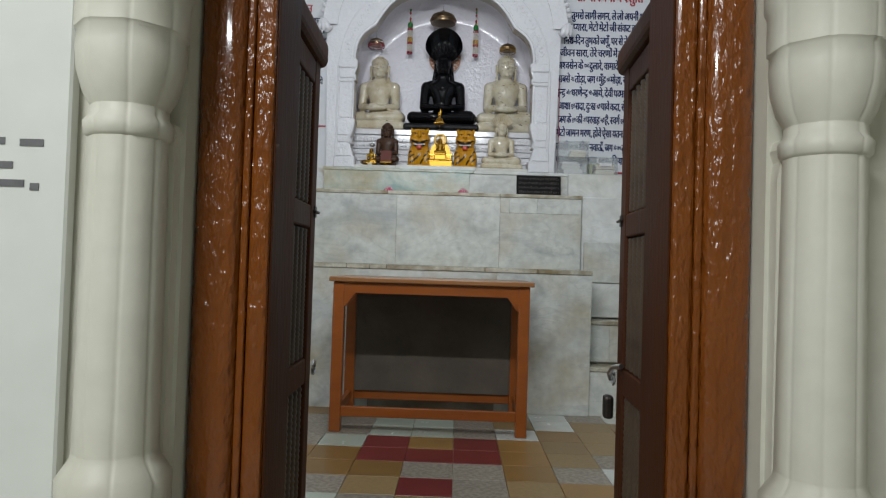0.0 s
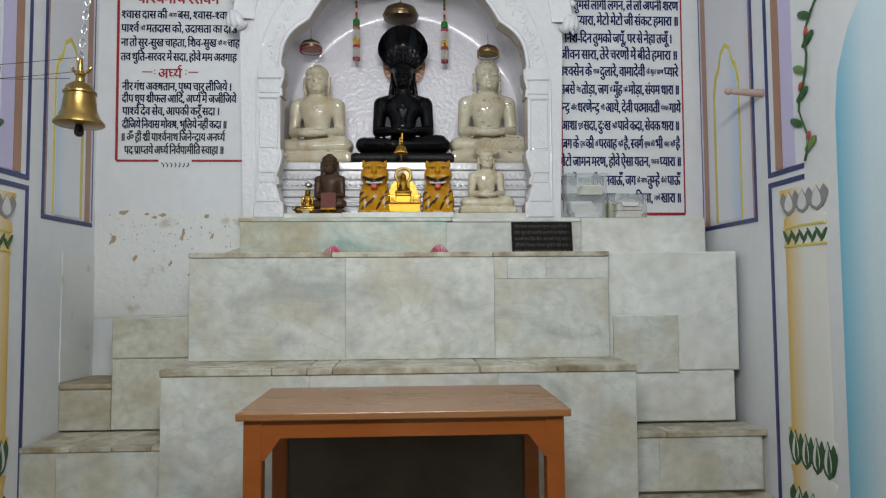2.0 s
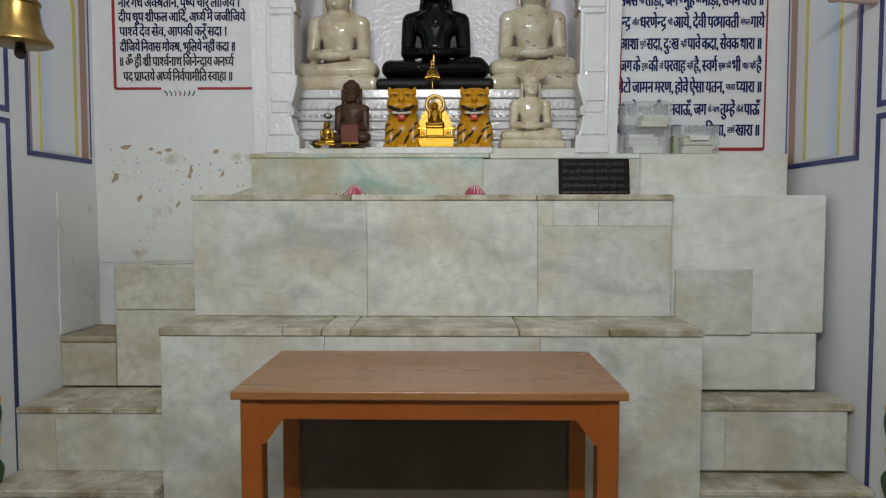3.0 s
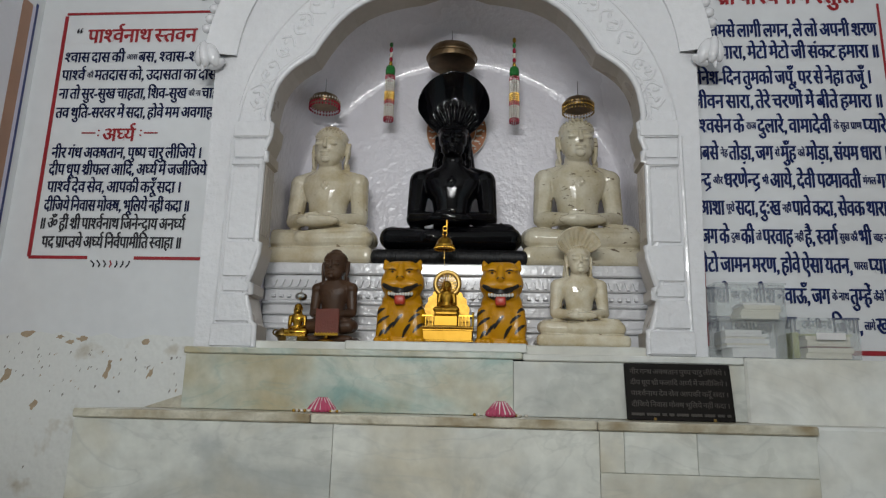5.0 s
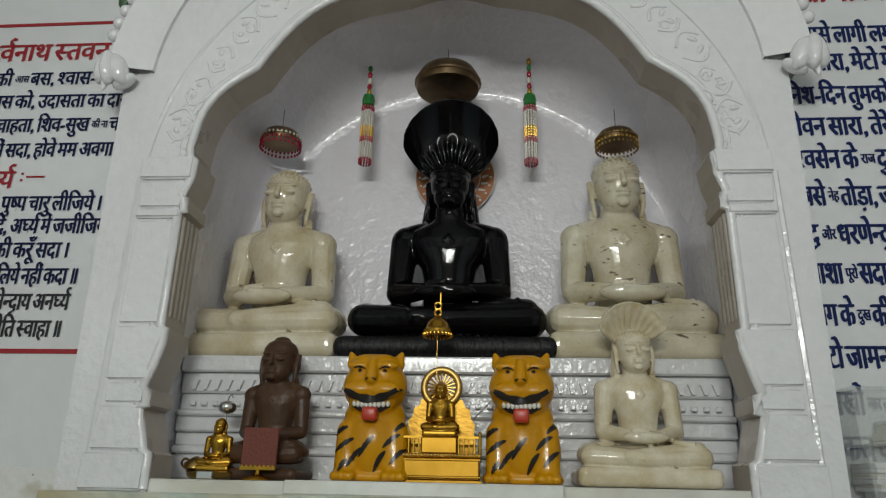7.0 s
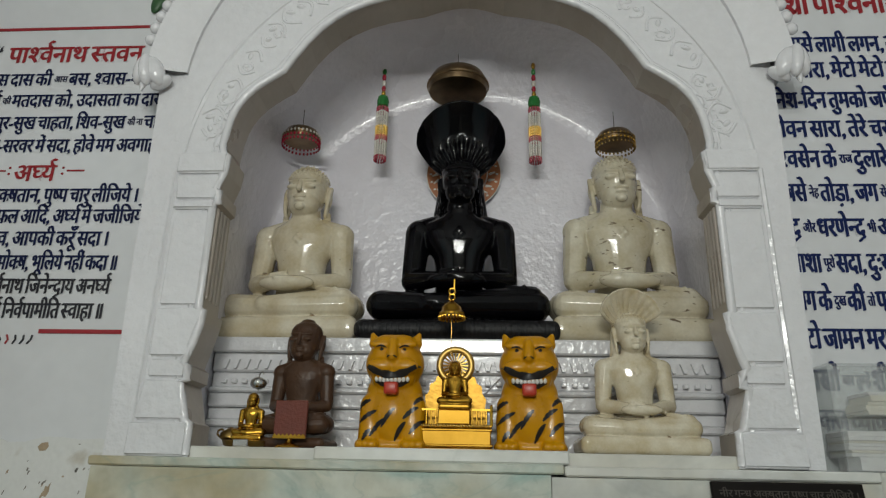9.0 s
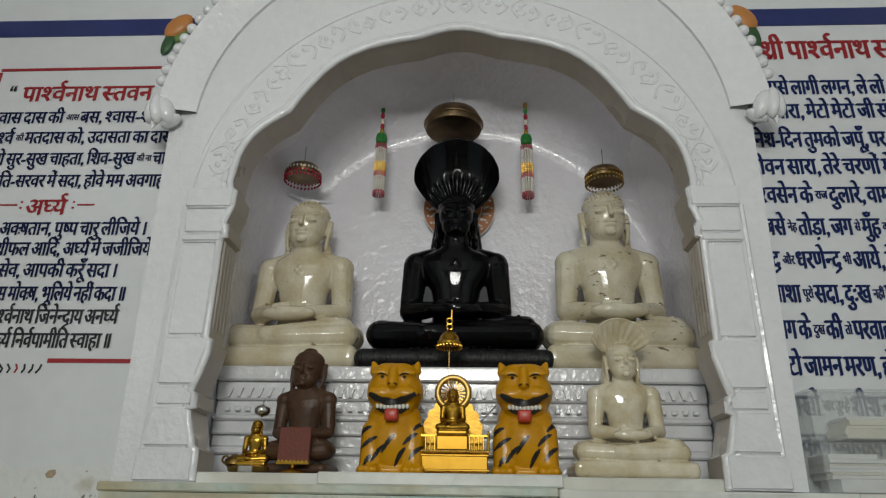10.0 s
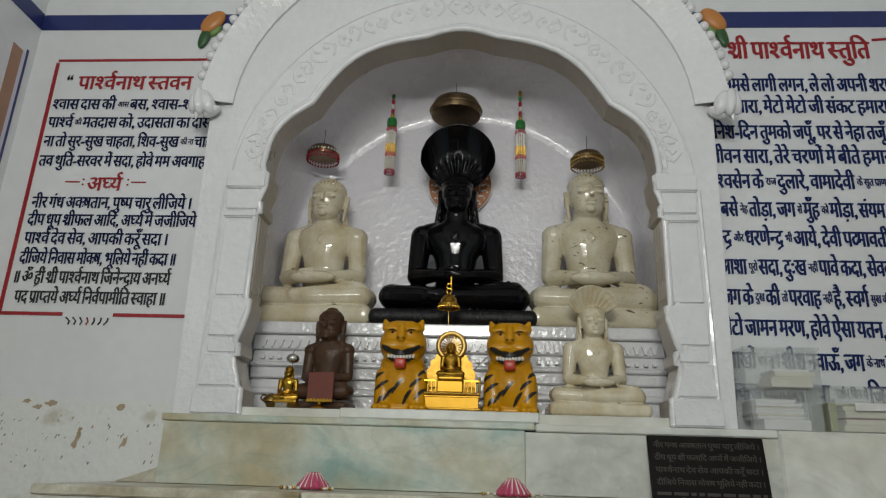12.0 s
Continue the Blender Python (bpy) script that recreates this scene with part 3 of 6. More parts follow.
bm = bm_prism(bmesh.new(), [(-1.075, 1.4525), (-0.9225, 1.4525), (-0.9225, 1.505)], "y", P3F + 0.06, 5.412)
part("mortar_fillet", bm, MARBLE_TOP, upper, "sloping fillet of stained mortar")

# masonry shoulders and steps at the right of the altar
shoulder = holder("masonry_step", "whitewashed masonry shoulder with a bare marble patch", "step")
slab(shoulder, 0.951, 1.612, S2F + 0.035, YB, 0.86, 1.450, WHITE_BLOCK, 0.008, "block")
slab(shoulder, 0.974, 1.585, S2F + 0.037, YB, 0.613, 0.858, WHITE_BLOCK, 0.006, "block")
slab(shoulder, 0.974, 1.30, S2F + 0.022, S2F + 0.036, 0.855, 1.135, MARBLE, 0.003, "slab")
rstep = holder("marble_step", "marble step with a worn tread beside the altar", "step", "steps beside the altar")
part("core", bm_box(0.975, XR, 4.83, S2F + 0.034, 0, 0.575), GROUT, rstep)
course(rstep, [0.974, 1.13, 1.62], 4.80, 0.33, 0.575)
slab(rstep, 0.974, 1.16, 4.79, 5.0, 0.577, 0.603, MARBLE_TOP)
slab(rstep, 1.162, 1.642, 4.79, 5.0, 0.577, 0.603, MARBLE_TOP)
rlow = holder("marble_step", "low marble step with a worn tread beside the altar", "step", "steps beside the altar")
part("core", bm_box(0.975, XR, 4.68, 4.82, 0, 0.285), GROUT, rlow)
course(rlow, [0.974, 1.642], 4.655, 0.0, 0.285)
slab(rlow, 0.974, 1.642, 4.645, 4.83, 0.287, 0.312, MARBLE_TOP)

# steps at the left of the altar
lblock = holder("masonry_step", "chipped marble-faced block with cement edge", "step")
slab(lblock, -1.49, -1.076, 5.08, YB, 0.94, 1.140, DIRTY, 0.006, "block")
slab(lblock, -1.49, -1.092, 5.082, YB, 0.592, 0.938, DIRTY, 0.006, "block")
lmid = holder("masonry_step", "dusty cement step in the corner", "step")
slab(lmid, XL, -1.492, 5.08, YB, 0.592, 0.79, DIRTY, 0.006, "block")
slab(lmid, XL, -1.492, 5.075, YB, 0.791, 0.82, DUST, 0.008, "tread")
ltop = holder("marble_step", "marble step with a worn tread beside the altar", "step", "steps beside the altar")
part("core", bm_box(XL, -1.092, 4.79, 5.2, 0, 0.56), GROUT, ltop)
course(ltop, [-1.738, -1.58, -1.092], 4.76, 0.33, 0.565)
for a, b in zip([-1.738, -1.52, -1.34, -1.17, -1.092], [-1.52, -1.34, -1.17, -1.092]):
    slab(ltop, a + 0.001, b - 0.001, 4.752, 5.079, 0.566, 0.59, MARBLE_TOP)
llow = holder("marble_step", "low marble step with a worn tread beside the altar", "step", "steps beside the altar")
part("core", bm_box(XL, -1.092, 4.6, 4.78, 0, 0.3), GROUT, llow)
course(llow, [-1.738, -1.092], 4.57, 0.0, 0.3)
slab(llow, -1.738, -1.092, 4.56, 4.79, 0.302, 0.33, MARBLE_TOP)


# ---- offering table ----
def offering_table():
    t = holder("table", "orange-brown painted wooden offering table with a worn top", "table")
    x0, x1, y0, y1, h = -0.611, 0.531, 4.0, 4.58, 0.862
    part("tabletop", bm_box(x0, x1, y0, y1, h - 0.026, h, 0.004, 2), TABLE_TOP, t, "worn brown top with a rounded edge")
    a, b, c, d = x0 + 0.022, x1 - 0.022, y0 + 0.02, y1 - 0.02
    w = 0.062
    for x in (a, b - w):
        for y in (c, d - w):
            part("leg", bm_box(x, x + w, y, y + w, 0, h - 0.027, 0.004), TABLE, t)
    for y in (c + 0.004, d - 0.04):
        bm = bmesh.new()
        z1, z0 = h - 0.028, h - 0.088
        bm_prism(bm, [(a + w, z1), (a + w, z0 - 0.075), (a + w + 0.008, z0 - 0.075), (a + w + 0.062, z0), (b - w - 0.062, z0), (b - w - 0.008, z0 - 0.075),
                      (b - w, z0 - 0.075), (b - w, z1)], "y", y, y + 0.03)
        part("apron", bm, TABLE, t)
        part("stretcher", bm_box(a + w, b - w, y + 0.002, y + 0.03, 0.085, 0.14, 0.003), TABLE, t)
    for x in (a + 0.016, b - 0.046):
        part("apron", bm_box(x, x + 0.03, c + w, d - w, h - 0.088, h - 0.028, 0.003), TABLE, t)
        part("stretcher", bm_box(x, x + 0.03, c + w, d - w, 0.085, 0.14, 0.003), TABLE, t)
    part("back_panel", bm_box(a + w, b - w, d - 0.052, d - 0.042, 0.142, h - 0.09), UNDER, t, "dusty brown back board")
    return t


offering_table()


# ---- altar arch ----
AF = 5.305                                              # front face of the arch
arch = holder("altar_arch", "thickly enamelled white plaster arch with cusps, pilasters and a beaded eave", "arch")
LOW = 1.655
outer = [(CX + 0.848, LOW), (CX + 0.874, 2.70)] + [(CX + (x - CX) * (0.968 if x > CX else 0.990), z) for x, z in arc(CX, 2.70, 0.903, 0.80, 0, 180, 40)[1:-1]] + [(CX - 0.894, 2.70), (CX - 0.866, LOW)]
bm = bmesh.new()
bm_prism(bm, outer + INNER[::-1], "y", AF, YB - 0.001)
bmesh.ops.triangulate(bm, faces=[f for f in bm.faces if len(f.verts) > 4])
data = finish("face", bm, [ARCH, SOFFIT_SHADE])
# inward faces get the darker enamel that stands in for shade in the opening
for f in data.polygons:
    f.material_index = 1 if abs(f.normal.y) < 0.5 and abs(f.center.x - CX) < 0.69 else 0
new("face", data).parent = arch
part("inner_rim", bm_tube(bmesh.new(), [(x, AF + 0.003, z) for x, z in cusped(0.010, 1.66)], 0.012, 8), ARCH, arch, smooth=True)
part("rim", bm_tube(bmesh.new(), [(x, AF + 0.003, z) for x, z in cusped(0.032, 1.66)[1:-1]], 0.006, 6), ARCH, arch, smooth=True)
band = [(CX + 0.79, 2.42)] + arc(CX, 2.42, 0.79, 0.79, 0, 180, 40) + [(CX - 0.79, 2.42)]
part("outer_rim", bm_tube(bmesh.new(), [(x, AF + 0.004, z) for x, z in band], 0.009, 6), ARCH, arch, smooth=True)
for s in (-1, 1):
    part("pilaster_line", bm_tube(bmesh.new(), [(CX + s * 0.80, AF + 0.002, 1.67), (CX + s * 0.80, AF + 0.002, 2.42)], 0.008, 6), ARCH, arch, smooth=True)
# raised leaf scrolls in the band between the rims
rng = random.Random(5)
bm = bmesh.new()
for k in range(38):
    a = radians(10 + 160 * k / 37)
    c = Vector((CX + 0.69 * math.cos(a), AF + 0.0015, 2.42 + 0.695 * math.sin(a)))
    out, along = Vector((math.cos(a), 0, math.sin(a))), Vector((-math.sin(a), 0, math.cos(a)))
    side = 1 if k % 2 else -1
    size = rng.uniform(0.75, 1.15)
    pts = []
    for q in range(8):
        u = q / 7
        pts.append(c + out * (0.006 + 0.070 * u * size) + along * side * 0.020 * size * math.sin(math.pi * (u * 1.25 - 0.15)))
    bm_tube(bm, pts, 0.0058, 6)
    if k % 3 == 0:
        curl = [c + out * (0.030 + 0.013 * math.cos(t * 0.7)) + along * (side * -0.012 + 0.013 * math.sin(t * 0.7)) for t in range(8)]
        bm_tube(bm, curl, 0.0050, 6)
    bm_ball(bm, c + out * (0.052 * size) - along * side * 0.010, (0.015 * size, 0.007, 0.008), (0, rng.uniform(0, 180), 0), 8, 6)
part("leaf_scroll", bm, ARCH, arch, "raised leaf scroll moulding", smooth=True)
# raised flourishes at the feet of the band
for s in (-1, 1):
    bm = bmesh.new()
    for k in range(5):
        pts = [(CX + s * (0.70 + 0.02 * math.cos(t * 1.2) * (k % 2 + 0.6)), AF + 0.002, 2.47 + 0.05 * k + 0.02 * math.sin(t * 1.2)) for t in range(5)]
        bm_tube(bm, pts, 0.005, 6)
    part("flourish", bm, ARCH, arch, smooth=True)
# reveal of the moulded jambs and mouldings on their fronts
for s in (-1, 1):
    for k in range(4):
        y = AF + 0.022 + k * 0.024
        # flutes share the enamel toned down for the shade of the reveal
        part("flute", bm_limb(bmesh.new(), (CX + s * 0.676, y, 2.06), (CX + s * 0.676, y, 2.31), 0.008, 0.008, 8), SOFFIT_SHADE, arch, smooth=True)
    for d, name, shape in ((0.012, "plinth_block", ((0.660, 1.657), (0.812, 1.657), (0.810, 1.738), (0.660, 1.738))),
                           (0.008, "foot", ((0.668, 1.742), (0.804, 1.742), (0.790, 1.842), (0.697, 1.842))),
                           (0.0055, "neck", ((0.690, 1.846), (0.786, 1.846), (0.786, 1.895), (0.690, 1.895))),
                           (0.007, "pot", ((0.682, 1.899), (0.790, 1.899), (0.790, 2.028), (0.664, 2.028))),
                           (0.0055, "shaft", ((0.682, 2.033), (0.786, 2.033), (0.786, 2.300), (0.682, 2.300))),
                           (0.012, "neck_band", ((0.674, 2.305), (0.790, 2.305), (0.790, 2.330), (0.674, 2.330))),
                           (0.007, "capital", ((0.676, 2.334), (0.788, 2.334), (0.794, 2.408), (0.662, 2.408))),
                           (0.013, "abacus", ((0.658, 2.413), (0.796, 2.413), (0.796, 2.476), (0.655, 2.476)))):
        bm = bm_prism(bmesh.new(), [(CX + s * u, v) for u, v in shape], "y", AF - d, AF + 0.01)
        bmesh.ops.bevel(bm, geom=bm.edges[:], offset=0.005, segments=3, affect="EDGES")
        part(name, bm, ARCH, arch, smooth=True)
# eave: a sloping band along the outer edge with a row of beads and a bud at each foot
bm = bmesh.new()
inner_line = arc(CX, 2.70, 0.815, 0.740, 3, 177, 44)
outer_line = arc(CX, 2.70, 0.918, 0.828, 2, 178, 44)
rows = [[bm.verts.new((x, y, z)) for x, z in line] for line, y in ((inner_line, AF + 0.005), (inner_line, AF - 0.012), (outer_line, AF - 0.055), (outer_line, YB))]
for a, b in zip(rows, rows[1:]):
    for k in range(len(a) - 1):
        bm.faces.new((a[k], a[k + 1], b[k + 1], b[k]))
part("eave", bm, ARCH, arch, smooth=True)
for k in range(58):
    a = radians(9 + 162 * k / 57)
    if k == 0:
        bead_mesh = finish("bead", bm_ball(bmesh.new(), (0, 0, 0), (0.018, 0.016, 0.018), u=12, v=8), ARCH, True)
    ob = new("bead", bead_mesh)
    ob.location = (CX + 0.934 * math.cos(a), AF - 0.044, 2.70 + 0.843 * math.sin(a))
    ob.parent = arch
for s in (-1, 1):
    bm = bmesh.new()
    cx, cy, cz = CX + s * 0.912, AF - 0.046, 2.722
    bm_ball(bm, (cx - s * 0.020, cy + 0.004, cz + 0.002), (0.026, 0.030, 0.050), (0, s * 24, 0), 20, 14)
    bm_ball(bm, (cx + s * 0.020, cy + 0.004, cz + 0.008), (0.022, 0.028, 0.050), (0, s * -10, 0), 20, 14)
    bm_ball(bm, (cx + s * 0.002, cy - 0.010, cz), (0.020, 0.026, 0.052), (0, s * 8, 0), 20, 14)
    bm_limb(bm, (cx + s * 0.008, cy, cz - 0.044), (cx + s * 0.010, cy, cz - 0.062), 0.010, 0.004)
    bm_ball(bm, (cx - s * 0.036, cy + 0.016, cz - 0.028), (0.034, 0.022, 0.016), (0, s * 34, 0), 16, 10)
    part("bud", bm, ARCH, arch, "plaster lotus bud", smooth=True)
# painted fruit beside the eave
for x, s in ((-1.035, -1), (0.905, 1)):
    fruit = holder("painted_fruit", "orange and green painted plaster mango on the wall beside the arch", "wall ornament", "mangoes beside the arch")
    z = 3.15
    part("mango", bm_ball(bmesh.new(), (x, YB - 0.012, z + 0.02), (0.06, 0.02, 0.036), (0, s * 50, 0)), ORANGE, fruit, smooth=True)
    part("leaf", bm_ball(bmesh.new(), (x + s * 0.025, YB - 0.008, z - 0.045), (0.055, 0.012, 0.022), (0, s * 75, 0)), LEAF_GREEN, fruit, smooth=True)
    part("leaf", bm_ball(bmesh.new(), (x - s * 0.01, YB - 0.006, z - 0.015), (0.035, 0.012, 0.02), (0, s * 50, 0)), LEAF_LIGHT, fruit, smooth=True)

# ---- floor of the niche and the statue ledge ----
ledge = holder("statue_ledge", "white enamelled ledge with carved mouldings", "ledge")
part("niche_floor", bm_box(JL - 0.02, JR + 0.02, 5.315, 5.56, 1.65, 1.683, 0.004), WHITE_BLOCK, ledge)
part("front_slab", bm_box(-0.39, 0.215, 5.29, 5.5, 1.655, 1.686, 0.004), WHITE_BLOCK, ledge, "white marble slab")
for z0, z1, y in ((1.684, 1.746, 5.545), (1.746, 1.766, 5.535), (1.766, 1.801, 5.552), (1.801, 1.841, 5.54), (1.841, 1.856, 5.532), (1.856, 1.901, 5.553), (1.901, 1.956, 5.545), (1.956, 2.000, 5.53)):
    part("moulding", bm_box(JL - 0.02, JR + 0.02, y, 5.83, z0, z1, 0.005), ARCH, ledge)
bm = bmesh.new()
bm_prism(bm, [(-0.0125, 0.030), (0.0125, 0.030), (0.004, 0.004), (-0.004, 0.004)], "y", -0.020, 0.0)
DENTIL = finish("dentil", bm, ARCH)
DASH = finish("dash", bm_box(-0.0075, 0.0075, -0.016, 0.0, 0.0, 0.012, 0.002), ARCH)
for k in range(46):
    x = JL + 0.02 + k * (JR - JL - 0.04) / 45
    for data, z in ((DENTIL, 1.905), (DASH, 1.868)):
        ob = new(data.name, data)
        ob.location, ob.parent = (x, 5.553, z), ledge


# ---- door ----
door = tagged(new("door_1"), "brown varnished double door standing open into the shrine", "door", "", "structure")
for s, x_out, x_in in ((-1, DL, -0.235), (1, DR, 0.472)):
    mid = x_out + (x_in - x_out) * 0.62
    a, b = sorted((x_out, mid))
    part("door_post", bm_box(a, b, 1.435, 1.615, -0.2, DTOP, 0.022, 4), POST, door, "hammered glossy brown post", smooth=True)
    a, b = sorted((mid, mid + (x_in - x_out) * 0.1))
    part("bead", bm_box(a, b, 1.452, 1.615, -0.2, DTOP, 0.004, 2), POST, door)
    a, b = sorted((mid + (x_in - x_out) * 0.1, x_in))
    part("inner_post", bm_box(a, b, 1.458, 1.62, -0.2, DTOP, 0.007, 2), POST, door)
    # thin facing added to keep the inner side of the post dark, without sheen
    a, b = sorted((x_in, x_in - s * 0.004))
    part("rebate_board", bm_box(a, b, 1.468, 1.619, -0.2, DTOP - 0.095, 0.001), LEAF, door, "thin dark matte facing added on the inner side of the post")
part("lintel", bm_box(DL, DR, 1.435, 1.62, DTOP - 0.09, DTOP, 0.01, 2), POST, door)
part("threshold", bm_box(DL, DR, 1.32, 1.62, -0.21, 0.012, 0.01, 2), MARBLE, door, "worn marble threshold")

# ribbed rod, shared by all panels
bm = bmesh.new()
bm_lathe(bm, [(0.0174 if k % 2 else 0.0148, k * 0.0065) for k in range(57)], segments=12)
ROD_MESH = finish("rod", bm, ROD, True)


def door_leaf(x, y, turn, side):
    """A leaf along +y from its hinge; side: which way its room face looks (x)."""
    leaf = part("leaf", bm_box(-0.006, 0.006, 0.02, 0.40, 0.05, 1.42), LEAF, door, "dark brown panelled leaf with ribbed rods")
    leaf.matrix_world = pose(x, y, 0, 0, 0, turn)

    def piece(name, bm, mat=LEAF, label=""):
        return part(name, bm, mat, leaf, label)
    piece("stile", bm_box(-0.024, 0.024, 0, 0.072, 0.025, 1.47, 0.006, 2))
    piece("stile", bm_box(-0.024, 0.024, 0.355, 0.42, 0.025, 1.47, 0.006, 2))
    for z0, z1 in ((0.025, 0.2), (0.635, 0.70), (1.03, 1.09), (1.40, 1.46)):
        piece("rail", bm_box(-0.023, 0.023, 0.07, 0.357, z0, z1, 0.005, 2))
    piece("top_beam", bm_box(-0.04, 0.04, -0.02, 0.45, 1.462, 1.535, 0.02, 3), LEAF, "thick rounded top beam")
    for z0, n in ((0.203, 0.43 / 0.365), (0.703, 0.325 / 0.365), (1.093, 0.305 / 0.365)):
        for k in range(6):
            for f in (-1, 1):
                rod = new("rod", ROD_MESH)
                rod.parent = leaf
                rod.location, rod.scale = (f * 0.004, 0.095 + k * 0.0475, z0), (1, 1, n)
    piece("bolt", bm_limb(bmesh.new(), (side * 0.028, 0.385, 1.075), (side * 0.028, 0.435, 1.075), 0.005, 0.004, 8), IRON, "iron bolt")
    piece("bolt_plate", bm_box(side * 0.024 - 0.003, side * 0.024 + 0.003, 0.392, 0.416, 1.06, 1.09, 0.001), IRON)
    ring = [(side * 0.03, 0.432 + 0.018 * math.cos(a), 0.665 + 0.018 * math.sin(a)) for a in [math.tau * k / 14 for k in range(14)]]
    piece("ring_pull", bm_tube(bmesh.new(), ring, 0.0035, 6, True), STEEL, "steel ring pull")
    return leaf


door_leaf(-0.292, 1.625, 1.5, 1)
right_leaf = door_leaf(0.528, 1.625, -2.5, -1)
part("hasp", bm_tube(bmesh.new(), [(-0.03, 0.33, 0.71), (-0.04, 0.38, 0.70), (-0.042, 0.42, 0.68), (-0.035, 0.44, 0.66)], 0.007, 6), STEEL, right_leaf, "steel hasp")
part("padlock", bm_box(-0.055, -0.03, 0.41, 0.445, 0.56, 0.62, 0.008, 2), IRON, right_leaf, "small iron padlock")

# ---- pilasters of the hall side ----
OCT = [(0.088, -0.21), (0.088, 0.50), (0.084, 0.52), (0.088, 0.60), (0.075, 0.62), (0.068, 0.63), (0.066, 0.64), (0.062, 1.13), (0.068, 1.135), (0.070, 1.155), (0.062, 1.165),
       (0.061, 1.18), (0.072, 1.20), (0.082, 1.235), (0.085, 1.27), (0.083, 1.295), (0.088, 1.30), (0.088, 1.36), (0.093, 1.37), (0.093, 3.08)]
def pilaster(x):
    p = holder("pilaster", "cream limewashed octagonal pilaster with a pot capital beside the door", "pilaster", "pilasters beside the door", at=(x, 1.34, 0))
    for name, lo, hi in (("base", 0, 7), ("shaft", 6, 8), ("ring", 7, 12), ("capital", 11, 17), ("abacus", 16, 20)):
        bm = bm_lathe(bmesh.new(), OCT[lo:hi], (0, 0, 0), 8)
        bmesh.ops.rotate(bm, verts=bm.verts, cent=(0, 0, 0), matrix=Matrix.Rotation(radians(22.5), 3, "Z"))
        bmesh.ops.bevel(bm, geom=[e for e in bm.edges if abs(e.verts[0].co.z - e.verts[1].co.z) > 0.002], offset=0.007, segments=3, affect="EDGES")
        part(name, bm, HALL, p, smooth=True)
    return p


pilaster(-0.432)
pilaster(0.668)
strip = [(0, -0.21), (0.016, -0.21), (0.016, 1.10), (0.012, 1.13), (0.018, 1.15), (0.012, 1.165), (0, 1.17)]
for x, s in ((-0.388, 1), (0.628, -1)):
    bm = bmesh.new()
    bm_prism(bm, [(x + s * u, v) for u, v in strip], "y", 1.375, 1.40)
    structure("trim", bm, HALL, "narrow limewashed strip beside the door post", "trim")
panel = holder("inscription_panel", "white glazed wall panel with faded black writing", "wall panel")
part("panel", bm_box(-1.5, -0.548, 1.372, 1.399, -0.2, 2.6, 0.004), HALLTILE, panel)
for z, a, b in ((1.13, -0.72, -0.655), (1.128, -0.63, -0.59), (1.09, -0.72, -0.64), (1.06, -0.72, -0.62), (1.055, -0.61, -0.595)):
    part("writing", bm_box(a, b, 1.3705, 1.373, z - 0.006, z + 0.006), INK_FADED, panel, "faded black writing")


# ---- lettering on the back wall ----
GLYPHS = {}


def glyph(text):
    """The outline of a text in the built-in font, as a vertex array and faces at size 1; kept for use again."""
    if text not in GLYPHS:
        curve = bpy.data.curves.new("word", "FONT")
        curve.body, curve.resolution_u = text, 2
        ob = bpy.data.objects.new("word", curve)
        scene.collection.objects.link(ob)
        data = bpy.data.meshes.new_from_object(ob.evaluated_get(bpy.context.evaluated_depsgraph_get()))
        bpy.data.objects.remove(ob)
        bpy.data.curves.remove(curve)
        co = np.empty(len(data.vertices) * 3)
        data.vertices.foreach_get("co", co)
        GLYPHS[text] = co.reshape(-1, 3), [tuple(f.vertices) for f in data.polygons]
        bpy.data.meshes.remove(data)
    return GLYPHS[text]


def advance(ch):
    return glyph(ch + "न")[0][:, 0].max() - glyph("न")[0][:, 0].max()


def half_glyph(ch):
    """A consonant without its upright stem, as it stands before another consonant; and its advance."""
    key = ch + " half"
    end = advance(ch) - (0.165 if ch not in "कफ" else 0.12)
    if key not in GLYPHS:
        co, faces = glyph(ch)
        bm = bmesh.new()
        vs = [bm.verts.new(c) for c in co]
        for f in faces:
            bm.faces.new([vs[k] for k in f])
        bmesh.ops.bisect_plane(bm, geom=bm.verts[:] + bm.edges[:] + bm.faces[:], plane_co=(end, 0, 0), plane_no=(1, 0, 0), clear_outer=True)
        bm.verts.index_update()
        GLYPHS[key] = np.array([tuple(v.co) for v in bm.verts]), [tuple(v.index for v in f.verts) for f in bm.faces]
        bm.free()
    return (*GLYPHS[key], end - 0.012)


def brush(points, width=0.075):
    """A flat brush stroke through (x, y)."""
    verts, faces = [], []
    for k, p in enumerate(points):
        a, b = Vector(points[max(0, k - 1)]), Vector(points[min(len(points) - 1, k + 1)])
        side = Vector(((b - a).y, (a - b).x)).normalized() * width / 2
        verts += [(p[0] + side.x, p[1] + side.y, 0), (p[0] - side.x, p[1] - side.y, 0)]
        if k:
            faces.append((2 * k - 2, 2 * k, 2 * k + 1, 2 * k - 1))
    return np.array(verts), faces


def is_consonant(ch):
    return "क" <= ch <= "ह" or "\u0958" <= ch <= "\u095f"


